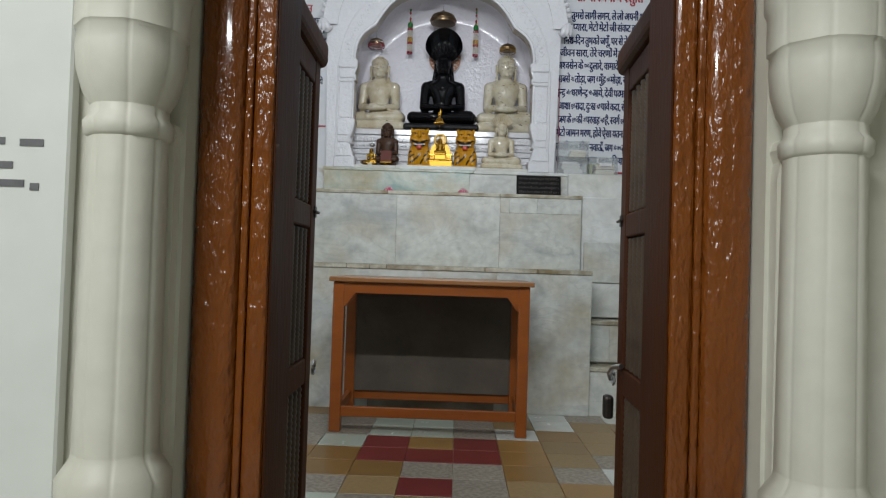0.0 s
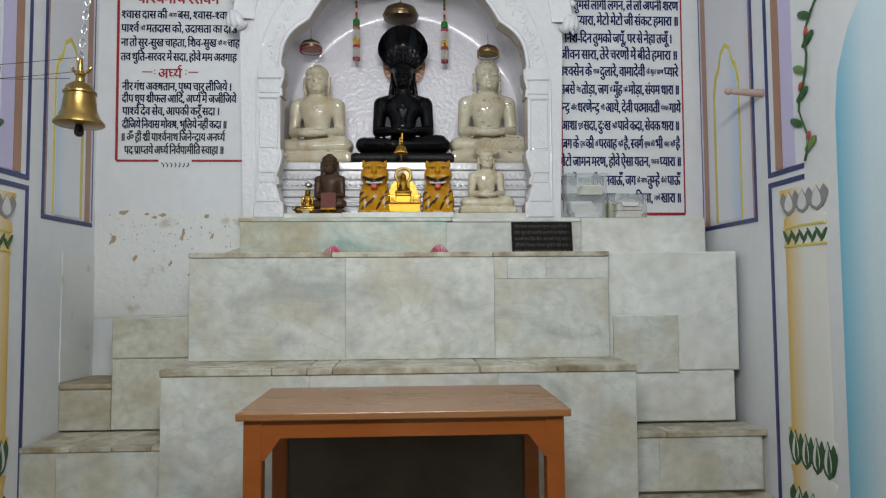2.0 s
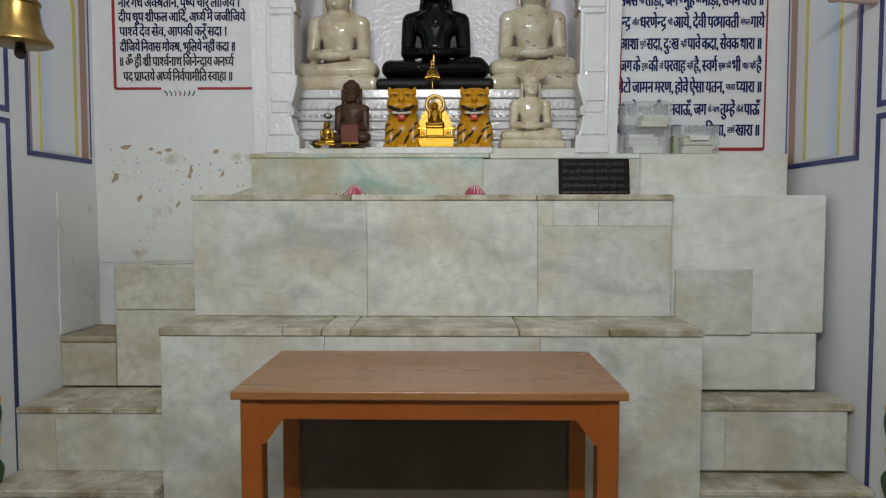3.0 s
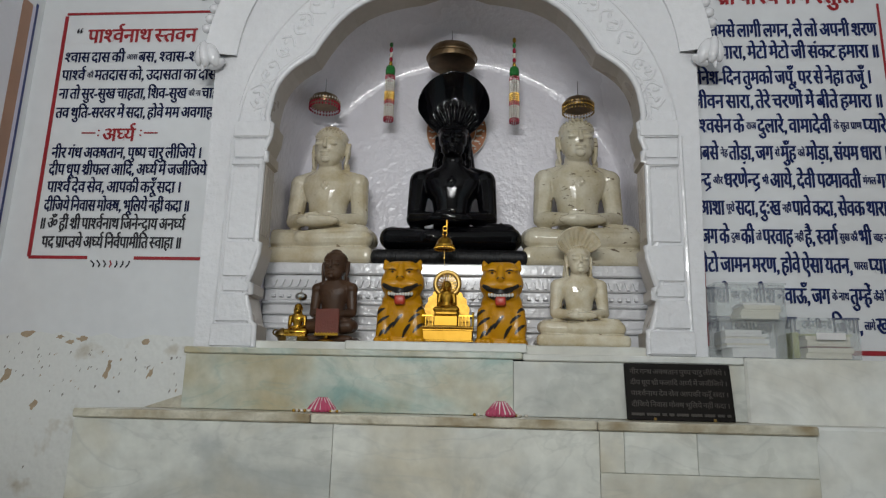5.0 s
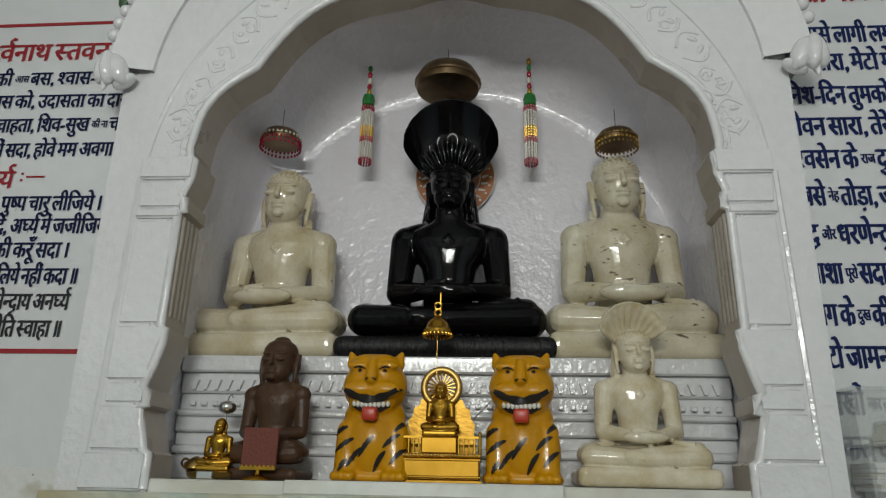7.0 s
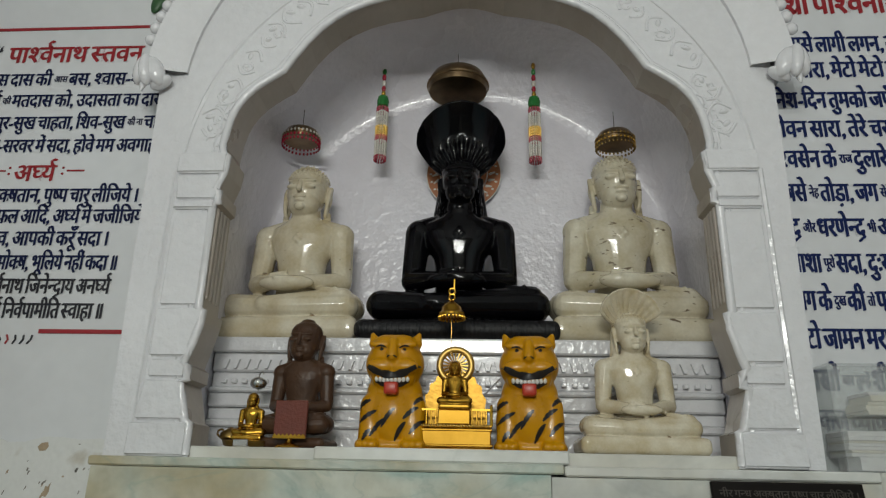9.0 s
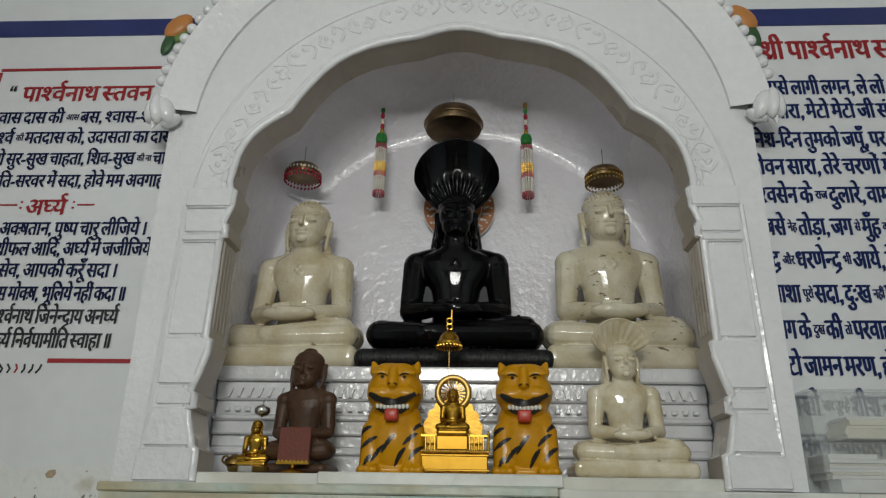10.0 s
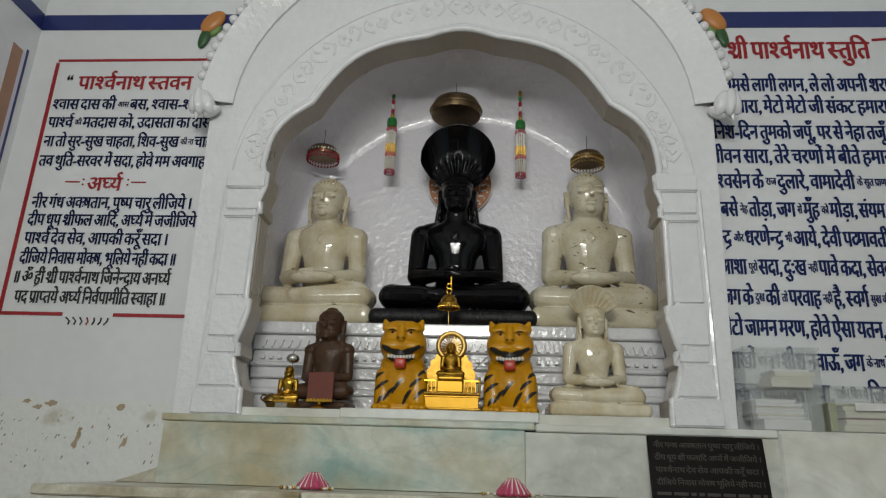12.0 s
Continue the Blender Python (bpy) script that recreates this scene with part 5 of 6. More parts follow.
def seated(base_w=0.46, legs=1.07, chest=1.09, head=1.0, rise=0.0, hood=None, base_h=0.072, curls=0.0042):
    """A figure seated cross-legged on a low cushion, facing -y; about 0.62 high. hood: height of its middle, reach to the top,
    reach to the corners, half angle at the rim and at the root, and how far out its ribs go."""
    bm = bmesh.new()
    bm_box(-base_w / 2, base_w / 2, -0.125, 0.12, 0.0, base_h, 0.026, 4, bm)
    k, c = legs, chest
    bm_ball(bm, (0, -0.005, 0.115), (0.17 * k, 0.105, 0.045), u=24, v=14)
    for s in (-1, 1):
        bm_limb(bm, (s * 0.07, 0.05, 0.124), (s * 0.155 * k, 0.0, 0.120), 0.055, 0.050)            # thigh
        bm_ball(bm, (s * 0.160 * k, -0.015, 0.117), (0.056, 0.088, 0.047), u=20, v=12)             # knee
        bm_limb(bm, (s * 0.165 * k, -0.060, 0.110), (0, -0.098, 0.100), 0.044, 0.034)              # shin
        bm_ball(bm, (s * 0.112 * c, 0.032, 0.370), (0.046, 0.043, 0.043))                          # shoulder
        bm_limb(bm, (s * 0.115 * c, 0.032, 0.366), (s * 0.127 * c, 0.026, 0.215), 0.038 * c, 0.031 * c)   # upper arm
        bm_limb(bm, (s * 0.127 * c, 0.020, 0.207), (s * 0.050, -0.075, 0.188), 0.031 * c, 0.022)       # forearm
        bm_limb(bm, (s * 0.03, 0.03, 0.412), (s * 0.100 * c, 0.032, 0.388), 0.028, 0.030)          # collar
    bm_limb(bm, (0.155 * k, -0.055, 0.132), (-0.06 * k, -0.100, 0.108), 0.040, 0.028)              # upper shin
    bm_ball(bm, (0.118 * k, -0.058, 0.160), (0.050, 0.030, 0.013), (0, 10, -14))                   # upturned foot
    for q in range(5):
        bm_ball(bm, (0.140 * k + 0.008 * q, -0.082 + 0.012 * q, 0.160), (0.009, 0.008, 0.009), u=8, v=6)
    bm_ball(bm, (-0.004, -0.088, 0.180), (0.088, 0.034, 0.024), u=20, v=12)                        # hands in the lap
    for q in range(4):
        bm_limb(bm, (0.050, -0.080 - 0.010 * q, 0.199 - 0.004 * q), (-0.030, -0.090 - 0.010 * q, 0.201 - 0.004 * q), 0.0075, 0.006, 8)
    bm_limb(bm, (-0.050, -0.096, 0.204), (0.0, -0.104, 0.210), 0.008, 0.006, 8)
    trunk = [(0.080, 0.062, 0.13, 0.030), (0.077, 0.060, 0.19, 0.030), (0.076, 0.059, 0.235, 0.030), (0.083, 0.064, 0.28, 0.028), (0.096, 0.068, 0.325, 0.027),
             (0.108, 0.068, 0.362, 0.029), (0.103, 0.060, 0.392, 0.031), (0.072, 0.052, 0.416, 0.030), (0.050, 0.047, 0.432, 0.026), (0.047, 0.045, 0.475 + rise, 0.018)]
    rings = []
    for hw, hd, z, yc in trunk:
        ring = []
        for j in range(32):
            a = math.tau * j / 32
            ca, sa = math.cos(a), math.sin(a)
            ring.append(bm.verts.new((hw * (c if 0.3 < z < 0.41 else 1) * math.copysign(abs(ca) ** 0.95, ca), yc + hd * sa, z)))
        rings.append(ring)
    for a, b in zip(rings, rings[1:]):
        for j in range(32):
            bm.faces.new((a[j], a[(j + 1) % 32], b[(j + 1) % 32], b[j]))
    bm.faces.new(rings[0][::-1])
    bm.faces.new(rings[-1])
    for dx, dz in ((0, 0.011), (0, -0.011), (0.009, 0), (-0.009, 0)):                              # chest mark
        bm_ball(bm, (dx, -0.040, 0.345 + dz), (0.007, 0.006, 0.008), u=8, v=6)
    h = head

    def hp(x, y, z):
        return (0.95 * x * h, y * h + 0.005, 0.426 + rise + (z - 0.435) * h)
    bm_ball(bm, hp(0, 0.005, 0.53), (0.066 * h, 0.07 * h, 0.082 * h), u=24, v=16)
    bm_ball(bm, hp(0, -0.014, 0.486), (0.055 * h, 0.052 * h, 0.048 * h), u=20, v=12)
    bm_ball(bm, hp(0, 0.016, 0.566), (0.069 * h, 0.070 * h, 0.054 * h), u=20, v=12)
    bm_ball(bm, hp(0, 0.02, 0.612), (0.034 * h, 0.036 * h, 0.020 * h))
    for s in (-1, 1):
        ear = [hp(s * (0.075 + 0.006 * math.sin(a)), 0.022 + 0.016 * math.cos(a), 0.502 + 0.054 * math.sin(a + 0.5)) for a in [math.tau * j / 14 for j in range(14)]]
        bm_tube(bm, ear, 0.0078 * h, 7, True)
        bm_ball(bm, hp(s * 0.078, 0.026, 0.520), (0.006 * h, 0.014 * h, 0.034 * h), (0, 0, s * -20))
        bm_limb(bm, hp(s * 0.077, 0.024, 0.460), hp(s * 0.080, 0.030, 0.410), 0.009 * h, 0.011 * h)
        bm_ball(bm, hp(s * 0.030, -0.059, 0.530), (0.021 * h, 0.010 * h, 0.0085 * h), (0, s * 4, 0), 12, 8)
        bm_limb(bm, hp(s * 0.012, -0.065, 0.551), hp(s * 0.050, -0.052, 0.554), 0.0042 * h, 0.0034 * h, 8)
    bm_limb(bm, hp(0, -0.066, 0.552), hp(0, -0.079, 0.514), 0.0060 * h, 0.0100 * h, 10)
    bm_ball(bm, hp(0, -0.067, 0.492), (0.023 * h, 0.008 * h, 0.0055 * h), u=12, v=8)
    bm_ball(bm, hp(0, -0.064, 0.479), (0.019 * h, 0.010 * h, 0.0055 * h), u=12, v=8)
    bm_ball(bm, hp(0, -0.058, 0.460), (0.018 * h, 0.014 * h, 0.012 * h), u=12, v=8)
    # knobs of curled hair
    for ring, (r, z, n) in enumerate(((0.072, 0.580, 30), (0.067, 0.592, 26), (0.058, 0.604, 20), (0.044, 0.616, 14), (0.028, 0.627, 8))):
        for j in range(n):
            a = math.tau * (j + ring * 0.5) / n
            bm_ball(bm, hp(r * math.cos(a), 0.018 + r * math.sin(a), z), (curls * h,) * 3, u=6, v=4)
    if hood:
        # fan of serpent hoods behind the head: ribbed near the head, a smooth bowl bent forward at the rim
        mid, top, corner, rim_turn, root_turn, fade = hood
        na, nu = 84, 18
        front, back = [], []
        for ia in range(na + 1):
            t = -1 + 2 * ia / na
            reach = top - (top - corner) * abs(t) ** 1.6
            row_f, row_b = [], []
            for iu in range(nu + 1):
                u = iu / nu
                a = radians(root_turn + (rim_turn - root_turn) * u) * t
                r = 0.02 + (reach - 0.02) * u
                rib = 0.016 * abs(math.sin(math.pi * 5.5 * (t + 1))) * min(1, max(0, (fade - u) / 0.16)) * min(1, u * 4)
                edge = 0.0015 * abs(math.sin(math.pi * 5.5 * (t + 1))) * u
                y = 0.088 - 0.018 * t * t * u - 0.088 * u ** 2.2
                p = Vector((math.sin(a) * (r + edge), y - rib, mid + math.cos(a) * (r + edge)))
                row_f.append(bm.verts.new(p))
                row_b.append(bm.verts.new(p + Vector((0, 0.024 + rib, 0.008))))
            front.append(row_f)
            back.append(row_b)
        for side, flip in ((front, 1), (back, -1)):
            for ia in range(na):
                for iu in range(nu):
                    bm.faces.new((side[ia][iu], side[ia + 1][iu], side[ia + 1][iu + 1], side[ia][iu + 1])[::flip])
        rim = [(ia, nu) for ia in range(na + 1)] + [(na, iu) for iu in range(nu - 1, -1, -1)] + [(ia, 0) for ia in range(na - 1, -1, -1)] + [(0, iu) for iu in range(1, nu)]
        for (pa, pu), (qa, qu) in zip(rim, rim[1:] + rim[:1]):
            bm.faces.new((front[pa][pu], front[qa][qu], back[qa][qu], back[pa][pu]))
        for s in (-1, 1):
            bm_limb(bm, (s * 0.055, 0.08, mid), (s * 0.072, 0.06, 0.43), 0.018, 0.020)
    return bm


def statue(name, data, mat, label, at, scale=1.0, turn=0):
    data.materials.clear()
    data.materials.append(mat)
    ob = new(name, data)
    ob.matrix_world = pose(*at, 0, 0, turn) @ Matrix.Diagonal((scale, scale, scale, 1) if isinstance(scale, float) else (*scale, 1))
    return tagged(ob, label, "statue")


plain = sculpted(seated(), 0.0034, 1)
statue("statue", plain, CREAM, "polished cream marble statue seated cross-legged on a cushion", (-0.580, 5.675, 2.000), 1.0, -4)
statue("statue", plain.copy(), FLECKED, "cream marble statue with dark flecks seated on a ledge", (0.449, 5.675, 2.000), 1.055, 3)
data = sculpted(seated(0.605, 1.41, 1.17, 0.92, 0.018, (0.575, 0.262, 0.161, 64, 84, 0.60), 0.058), 0.0040, 1)
statue("statue", data, BLACK, "glossy black stone statue seated under a serpent hood", (-0.062, 5.655, 1.999), (1.0, 1.05, 1.03))
data.materials.append(BLACK_ROUGH)
data.polygons.foreach_set("material_index", [1 if f.center.z < 0.061 else 0 for f in data.polygons])
statue("statue", sculpted(seated(0.53, 1.24, 1.10, 1.0, 0.0, (0.565, 0.166, 0.142, 72, 88, 0.95)), 0.0044, 1), CREAM, "small cream marble statue seated under a serpent hood", (0.410, 5.43, 1.684), 0.6, 2)
statue("statue", sculpted(seated(0.35, 0.80, 1.02, 1.16, -0.012, None, 0.05, 0.001), 0.0042, 1), BROWN_STONE, "small dull brown stone statue on the niche floor", (-0.475, 5.44, 1.684), (0.555, 0.5, 0.545), -8)


def tiger(x, y, z, turn):
    """A seated painted tiger, one mesh: yellow body, black stripes and lips, white teeth, red tongue."""
    bm = bmesh.new()
    bm_ball(bm, (0, 0.015, 0.075), (0.086, 0.068, 0.095), u=24, v=16)
    bm_ball(bm, (0, 0.0, 0.135), (0.072, 0.058, 0.075), u=24, v=16)
    bm_ball(bm, (0, -0.022, 0.085), (0.062, 0.050, 0.08), u=24, v=16)
    bm_box(-0.088, 0.088, -0.055, 0.07, 0.0, 0.02, 0.008, 2, bm)
    for s in (-1, 1):
        bm_limb(bm, (s * 0.050, -0.022, 0.11), (s * 0.054, -0.036, 0.02), 0.032, 0.028)
        for q in (-1, 0, 1):
            bm_ball(bm, (s * 0.056 + q * 0.017, -0.060 - (0.005 if q == 0 else 0), 0.011), (0.012, 0.020, 0.012), u=10, v=8)
        bm_limb(bm, (s * 0.052, -0.024, 0.268), (s * 0.060, -0.024, 0.290), 0.018, 0.007)
        bm_ball(bm, (s * 0.030, -0.074, 0.200), (0.036, 0.014, 0.020))
        bm_ball(bm, (s * 0.034, -0.068, 0.256), (0.026, 0.010, 0.010))
    bm_box(-0.060, 0.060, -0.072, 0.045, 0.156, 0.288, 0.036, 6, bm)
    bm_ball(bm, (0, -0.016, 0.214), (0.075, 0.062, 0.068), u=28, v=18)
    bm_ball(bm, (0, -0.040, 0.176), (0.056, 0.040, 0.036), u=20, v=12)
    bm_limb(bm, (0, -0.072, 0.265), (0, -0.086, 0.226), 0.010, 0.015, 10)
    data = sculpted(bm, 0.004, 3)
    bm = bmesh.new()
    bm.from_mesh(data)
    bpy.data.meshes.remove(data)
    from mathutils.bvhtree import BVHTree
    tree = BVHTree.FromBMesh(bm)

    def stroke(pts, width, index, lift=0.0011, taper=True):
        """A brush stroke laid on the coat, seen from the front: (x, z) along its middle."""
        rows = []
        n = len(pts) - 1
        for k, (px, pz) in enumerate(pts):
            a, b = pts[max(0, k - 1)], pts[min(n, k + 1)]
            dx, dz = b[0] - a[0], b[1] - a[1]
            d = math.hypot(dx, dz)
            w = width * (max(0.08, math.sin(math.pi * (k + 0.4) / (n + 0.8)) ** 0.6) if taper else 1)
            w *= 1 + 0.18 * math.sin(k * 2.3 + px * 300)
            row = []
            for e in (-1, -0.4, 0.4, 1):
                qx, qz = px - dz / d * w / 2 * e, pz + dx / d * w / 2 * e
                hit = tree.ray_cast(Vector((qx, -1, qz)), Vector((0, 1, 0)))
                if hit[0] is None:
                    hit = tree.find_nearest(Vector((qx, 0.0, qz)))
                row.append(bm.verts.new(hit[0] + hit[1] * lift))
            rows.append(row)
        for a, b in zip(rows, rows[1:]):
            for k in range(3):
                bm.faces.new((a[k], b[k], b[k + 1], a[k + 1])).material_index = index

    def line(xa, za, xb, zb, bend, n=9):
        return [(xa + (xb - xa) * q / n, za + (zb - za) * q / n + bend * math.sin(math.pi * q / n)) for q in range(n + 1)]
    # stripes over the chest and flanks
    for xa, za, xb, zb in ((-0.084, 0.095, -0.052, 0.118), (-0.078, 0.062, -0.034, 0.092), (-0.050, 0.030, -0.014, 0.072), (-0.022, 0.052, 0.010, 0.098),
                           (0.010, 0.020, 0.036, 0.066), (0.030, 0.072, 0.066, 0.102), (0.046, 0.036, 0.080, 0.070), (0.054, 0.108, 0.082, 0.128), (-0.066, 0.020, -0.048, 0.046)):
        stroke(line(xa, za, xb, zb, 0.005), 0.0108, 1)
    # face: brows, eyes, moustache, mouth, teeth, tongue
    for s in (-1, 1):
        stroke([(s * px, pz) for px, pz in line(0.014, 0.246, 0.042, 0.250, 0.004)], 0.0045, 1)
        stroke([(s * px, pz) for px, pz in line(0.024, 0.244, 0.033, 0.244, 0.0, 3)], 0.008, 1)
        stroke([(s * px, pz) for px, pz in line(0.004, 0.224, 0.012, 0.220, 0.0, 3)], 0.004, 1)
    stroke(line(-0.042, 0.164, 0.042, 0.164, -0.008, 12), 0.016, 1, 0.0008)
    stroke(line(-0.067, 0.204, 0.067, 0.204, -0.026, 16), 0.018, 1, 0.0022)
    for q in range(9):
        px = -0.038 + 0.076 * q / 8
        pz = 0.169 - 0.004 * math.sin(math.pi * q / 8)
        hit = tree.ray_cast(Vector((px, -1, pz)), Vector((0, 1, 0)))[0] or Vector((px, -0.08, pz))
        start = len(bm.faces)
        bm_ball(bm, hit, (0.0052, 0.004, 0.007), u=8, v=6)
        bm.faces.ensure_lookup_table()
        for f in bm.faces[start:]:
            f.material_index = 2
    start = len(bm.faces)
    bm_box(-0.017, 0.017, -0.092, -0.05, 0.130, 0.160, 0.006, 2, bm)
    bm.faces.ensure_lookup_table()
    for f in bm.faces[start:]:
        f.material_index = 4
    data = bpy.data.meshes.new("tiger_figure")
    bm.to_mesh(data)
    bm.free()
    for m in (YELLOW, STRIPE, TOOTH, TOOTH, TONGUE):
        data.materials.append(m)
    data.polygons.foreach_set("use_smooth", [True] * len(data.polygons))
    ob = new("tiger_figure", data)
    ob.matrix_world = pose(x, y, z, 0, 0, turn) @ Matrix.Diagonal((1.04, 1.0, 1.02, 1))
    return ob


first = tagged(tiger(-0.219, 5.43, 1.686, 0), "yellow painted tiger figure with black stripes and red tongue", "tiger figure", "tiger figures beside the throne")
second = copy_thing(first, pose(0.135, 5.43, 1.686, 0, 0, -4))
second["label"] = "yellow painted tiger figure turned slightly beside the golden throne"

# golden throne with a small seated idol
throne = holder("golden_throne", "polished golden throne with railings and a round halo", "throne", at=(-0.06, 5.42, 1.686))
part("plinth", bm_box(-0.094, 0.094, -0.035, 0.04, 0.006, 0.056, 0.003), GOLD_SATIN, throne)
part("foot", bm_box(-0.10, 0.10, -0.042, 0.045, 0.0, 0.006, 0.001), GOLD_SATIN, throne)
part("cornice", bm_box(-0.097, 0.097, -0.039, 0.043, 0.056, 0.064, 0.002), GOLD_SATIN, throne)
part("seat", bm_box(-0.042, 0.042, -0.03, 0.03, 0.064, 0.102, 0.003), GOLD_SATIN, throne)
for z, out in ((0.010, 0.004), (0.048, 0.003)):
    part("moulding", bm_box(-0.094 - out, 0.094 + out, -0.035 - out, 0.04, z, z + 0.006, 0.0015), GOLD, throne)
for q in range(23):
    part("bead", bm_ball(bmesh.new(), (-0.088 + 0.008 * q, -0.041, 0.0605), (0.0034, 0.003, 0.0034), u=8, v=6), GOLD_PALE, throne, smooth=True)
lobes = []
for q in range(41):
    a = math.pi * q / 40
    lobes.append((0.083 * math.cos(a) * (1 + 0.035 * math.cos(q * 1.6)), 0.085 + 0.125 * math.sin(a) ** 0.8 * (1 + 0.03 * math.cos(q * 1.6))))
bm = bmesh.new()
bm_prism(bm, [(0.083, 0.064)] + lobes + [(-0.083, 0.064)], "y", 0.03, 0.037)
part("back_plate", bm, GOLD_DARK, throne, "lobed golden back plate")
for s in (-1, 1):
    rail = part("railing", bm_box(s * 0.07 - 0.024, s * 0.07 + 0.024, -0.034, -0.028, 0.098, 0.103), GOLD, throne)
    for q in range(5):
        part("baluster", bm_limb(bmesh.new(), (s * 0.07 - 0.024 + q * 0.012, -0.031, 0.064), (s * 0.07 - 0.024 + q * 0.012, -0.031, 0.099), 0.0022, 0.0022, 6), GOLD, rail)
    part("finial", bm_limb(bmesh.new(), (s * 0.095, -0.031, 0.064), (s * 0.095, -0.031, 0.110), 0.004, 0.004, 8), GOLD, throne)
for s in (-1, 1):
    part("stay", bm_limb(bmesh.new(), (s * 0.080, 0.034, 0.150), (s * 0.118, 0.040, 0.190), 0.0022, 0.0018, 6), STEEL, throne, "thin steel stay")
ring = [(0.043 * math.cos(math.tau * q / 32), 0.022, 0.222 + 0.043 * math.sin(math.tau * q / 32)) for q in range(32)]
halo = part("halo", bm_tube(bmesh.new(), ring, 0.009, 8, True), GOLD_PALE, throne, "round golden halo", True)
for q in range(20):
    a = math.tau * q / 20
    part("ray", bm_limb(bmesh.new(), (0.014 * math.cos(a), 0.024, 0.222 + 0.014 * math.sin(a)), (0.038 * math.cos(a), 0.024, 0.222 + 0.038 * math.sin(a)), 0.002, 0.003, 5), GOLD_PALE, halo)
idol = sculpted(seated(0.40), 0.007, 1)
statue("idol", idol, GOLD_SATIN, "small golden seated idol on the throne", (-0.06, 5.416, 1.788), 0.205)
idol2 = sculpted(seated(0.40), 0.008, 1)

# parasol on a wire above the throne
parasol = holder("parasol", "small gilt parasol on a thin wire above the golden throne", "parasol", at=(-0.072, 5.43, 0))
part("canopy", bm_lathe(bmesh.new(), [(0.036, 2.040), (0.037, 2.047), (0.031, 2.053), (0.028, 2.064), (0.018, 2.076), (0.008, 2.082), (0.004, 2.087)], segments=24), GOLD, parasol, smooth=True)
bm = bmesh.new()
for q in range(22):
    a = math.tau * q / 22
    bm_ball(bm, (0.035 * math.cos(a), 0.035 * math.sin(a), 2.036), (0.004, 0.004, 0.006), u=6, v=5)
part("bead_fringe", bm, GOLD, parasol, smooth=True)
part("stem", bm_limb(bmesh.new(), (0, 0.0, 1.93), (0, 0, 2.042), 0.0007, 0.0007, 6), BRASS, parasol)
for z in (2.094, 2.111):
    part("loop", bm_tube(bmesh.new(), [(0.008 * math.cos(math.tau * q / 12), 0, z + 0.009 * math.sin(math.tau * q / 12)) for q in range(12)], 0.0025, 6, True), GOLD, parasol)
part("hook", bm_limb(bmesh.new(), (0.006, 0.0, 2.115), (0.006, 0.0, 2.145), 0.0025, 0.002, 6), GOLD, parasol)

# maroon plaque on golden feet before the brown statue
plaque = holder("plaque", "maroon cloth plaque with a golden zigzag hem on golden feet", "plaque", at=(-0.468, 5.345, 1.684), rz=-4)
part("board", bm_box(-0.042, 0.042, 0, 0.008, 0.022, 0.115, 0.002), MAROON, plaque)
bm = bmesh.new()
bm_prism(bm, [(-0.042, 0.022), (0.042, 0.022)] + [(0.042 - 0.084 * q / 16, 0.034 if q % 2 else 0.028) for q in range(17)], "y", -0.002, 0.0)
part("hem", bm, GOLD, plaque, "golden zigzag hem")
part("foot", bm_lathe(bmesh.new(), [(0.034, 0), (0.032, 0.004), (0.012, 0.010), (0.007, 0.016), (0.006, 0.022)], (0, 0.006, 0)), GOLD, plaque, smooth=True)

# little golden idol on a tray with a silver bell
tray = holder("tray", "small round brass tray on the niche floor", "tray", at=(-0.595, 5.40, 1.684))
part("dish", bm_lathe(bmesh.new(), [(0.045, 0.0), (0.055, 0.006), (0.058, 0.016), (0.052, 0.018), (0.048, 0.012)]), BRASS, tray, smooth=True)
part("block", bm_box(-0.012, 0.026, -0.06, -0.03, 0.0, 0.018, 0.002), SILVER, tray, "silver block")
statue("idol", idol2, GOLD, "tiny golden seated idol on a brass tray", (-0.588, 5.40, 1.70), 0.20)
censer = holder("censer", "small brass vessel with a ring handle", "vessel", at=(-0.638, 5.405, 1.70))
part("bowl", bm_lathe(bmesh.new(), [(0.018, 0), (0.028, 0.008), (0.026, 0.02), (0.012, 0.03), (0.004, 0.035)]), BRASS, censer, smooth=True)
part("handle", bm_tube(bmesh.new(), [(-0.026 + 0.009 * math.cos(math.tau * q / 12), 0, 0.02 + 0.009 * math.sin(math.tau * q / 12)) for q in range(12)], 0.003, 6, True), BRASS, censer)
bell = holder("silver_bell", "tiny silver filigree parasol with a hook above the idol", "ornament", at=(-0.588, 5.43, 1.834))
part("ball", bm_ball(bmesh.new(), (0, 0, 0.018), (0.022, 0.022, 0.017)), SILVER, bell, smooth=True)
part("hook", bm_tube(bmesh.new(), [(0, 0, 0.034), (0.002, 0, 0.045), (0.008, 0, 0.05), (0.011, 0, 0.042)], 0.0018, 5), SILVER, bell)
part("stem", bm_limb(bmesh.new(), (0, 0.0, -0.15), (0, 0, 0.01), 0.0015, 0.0015, 6), SILVER, bell)


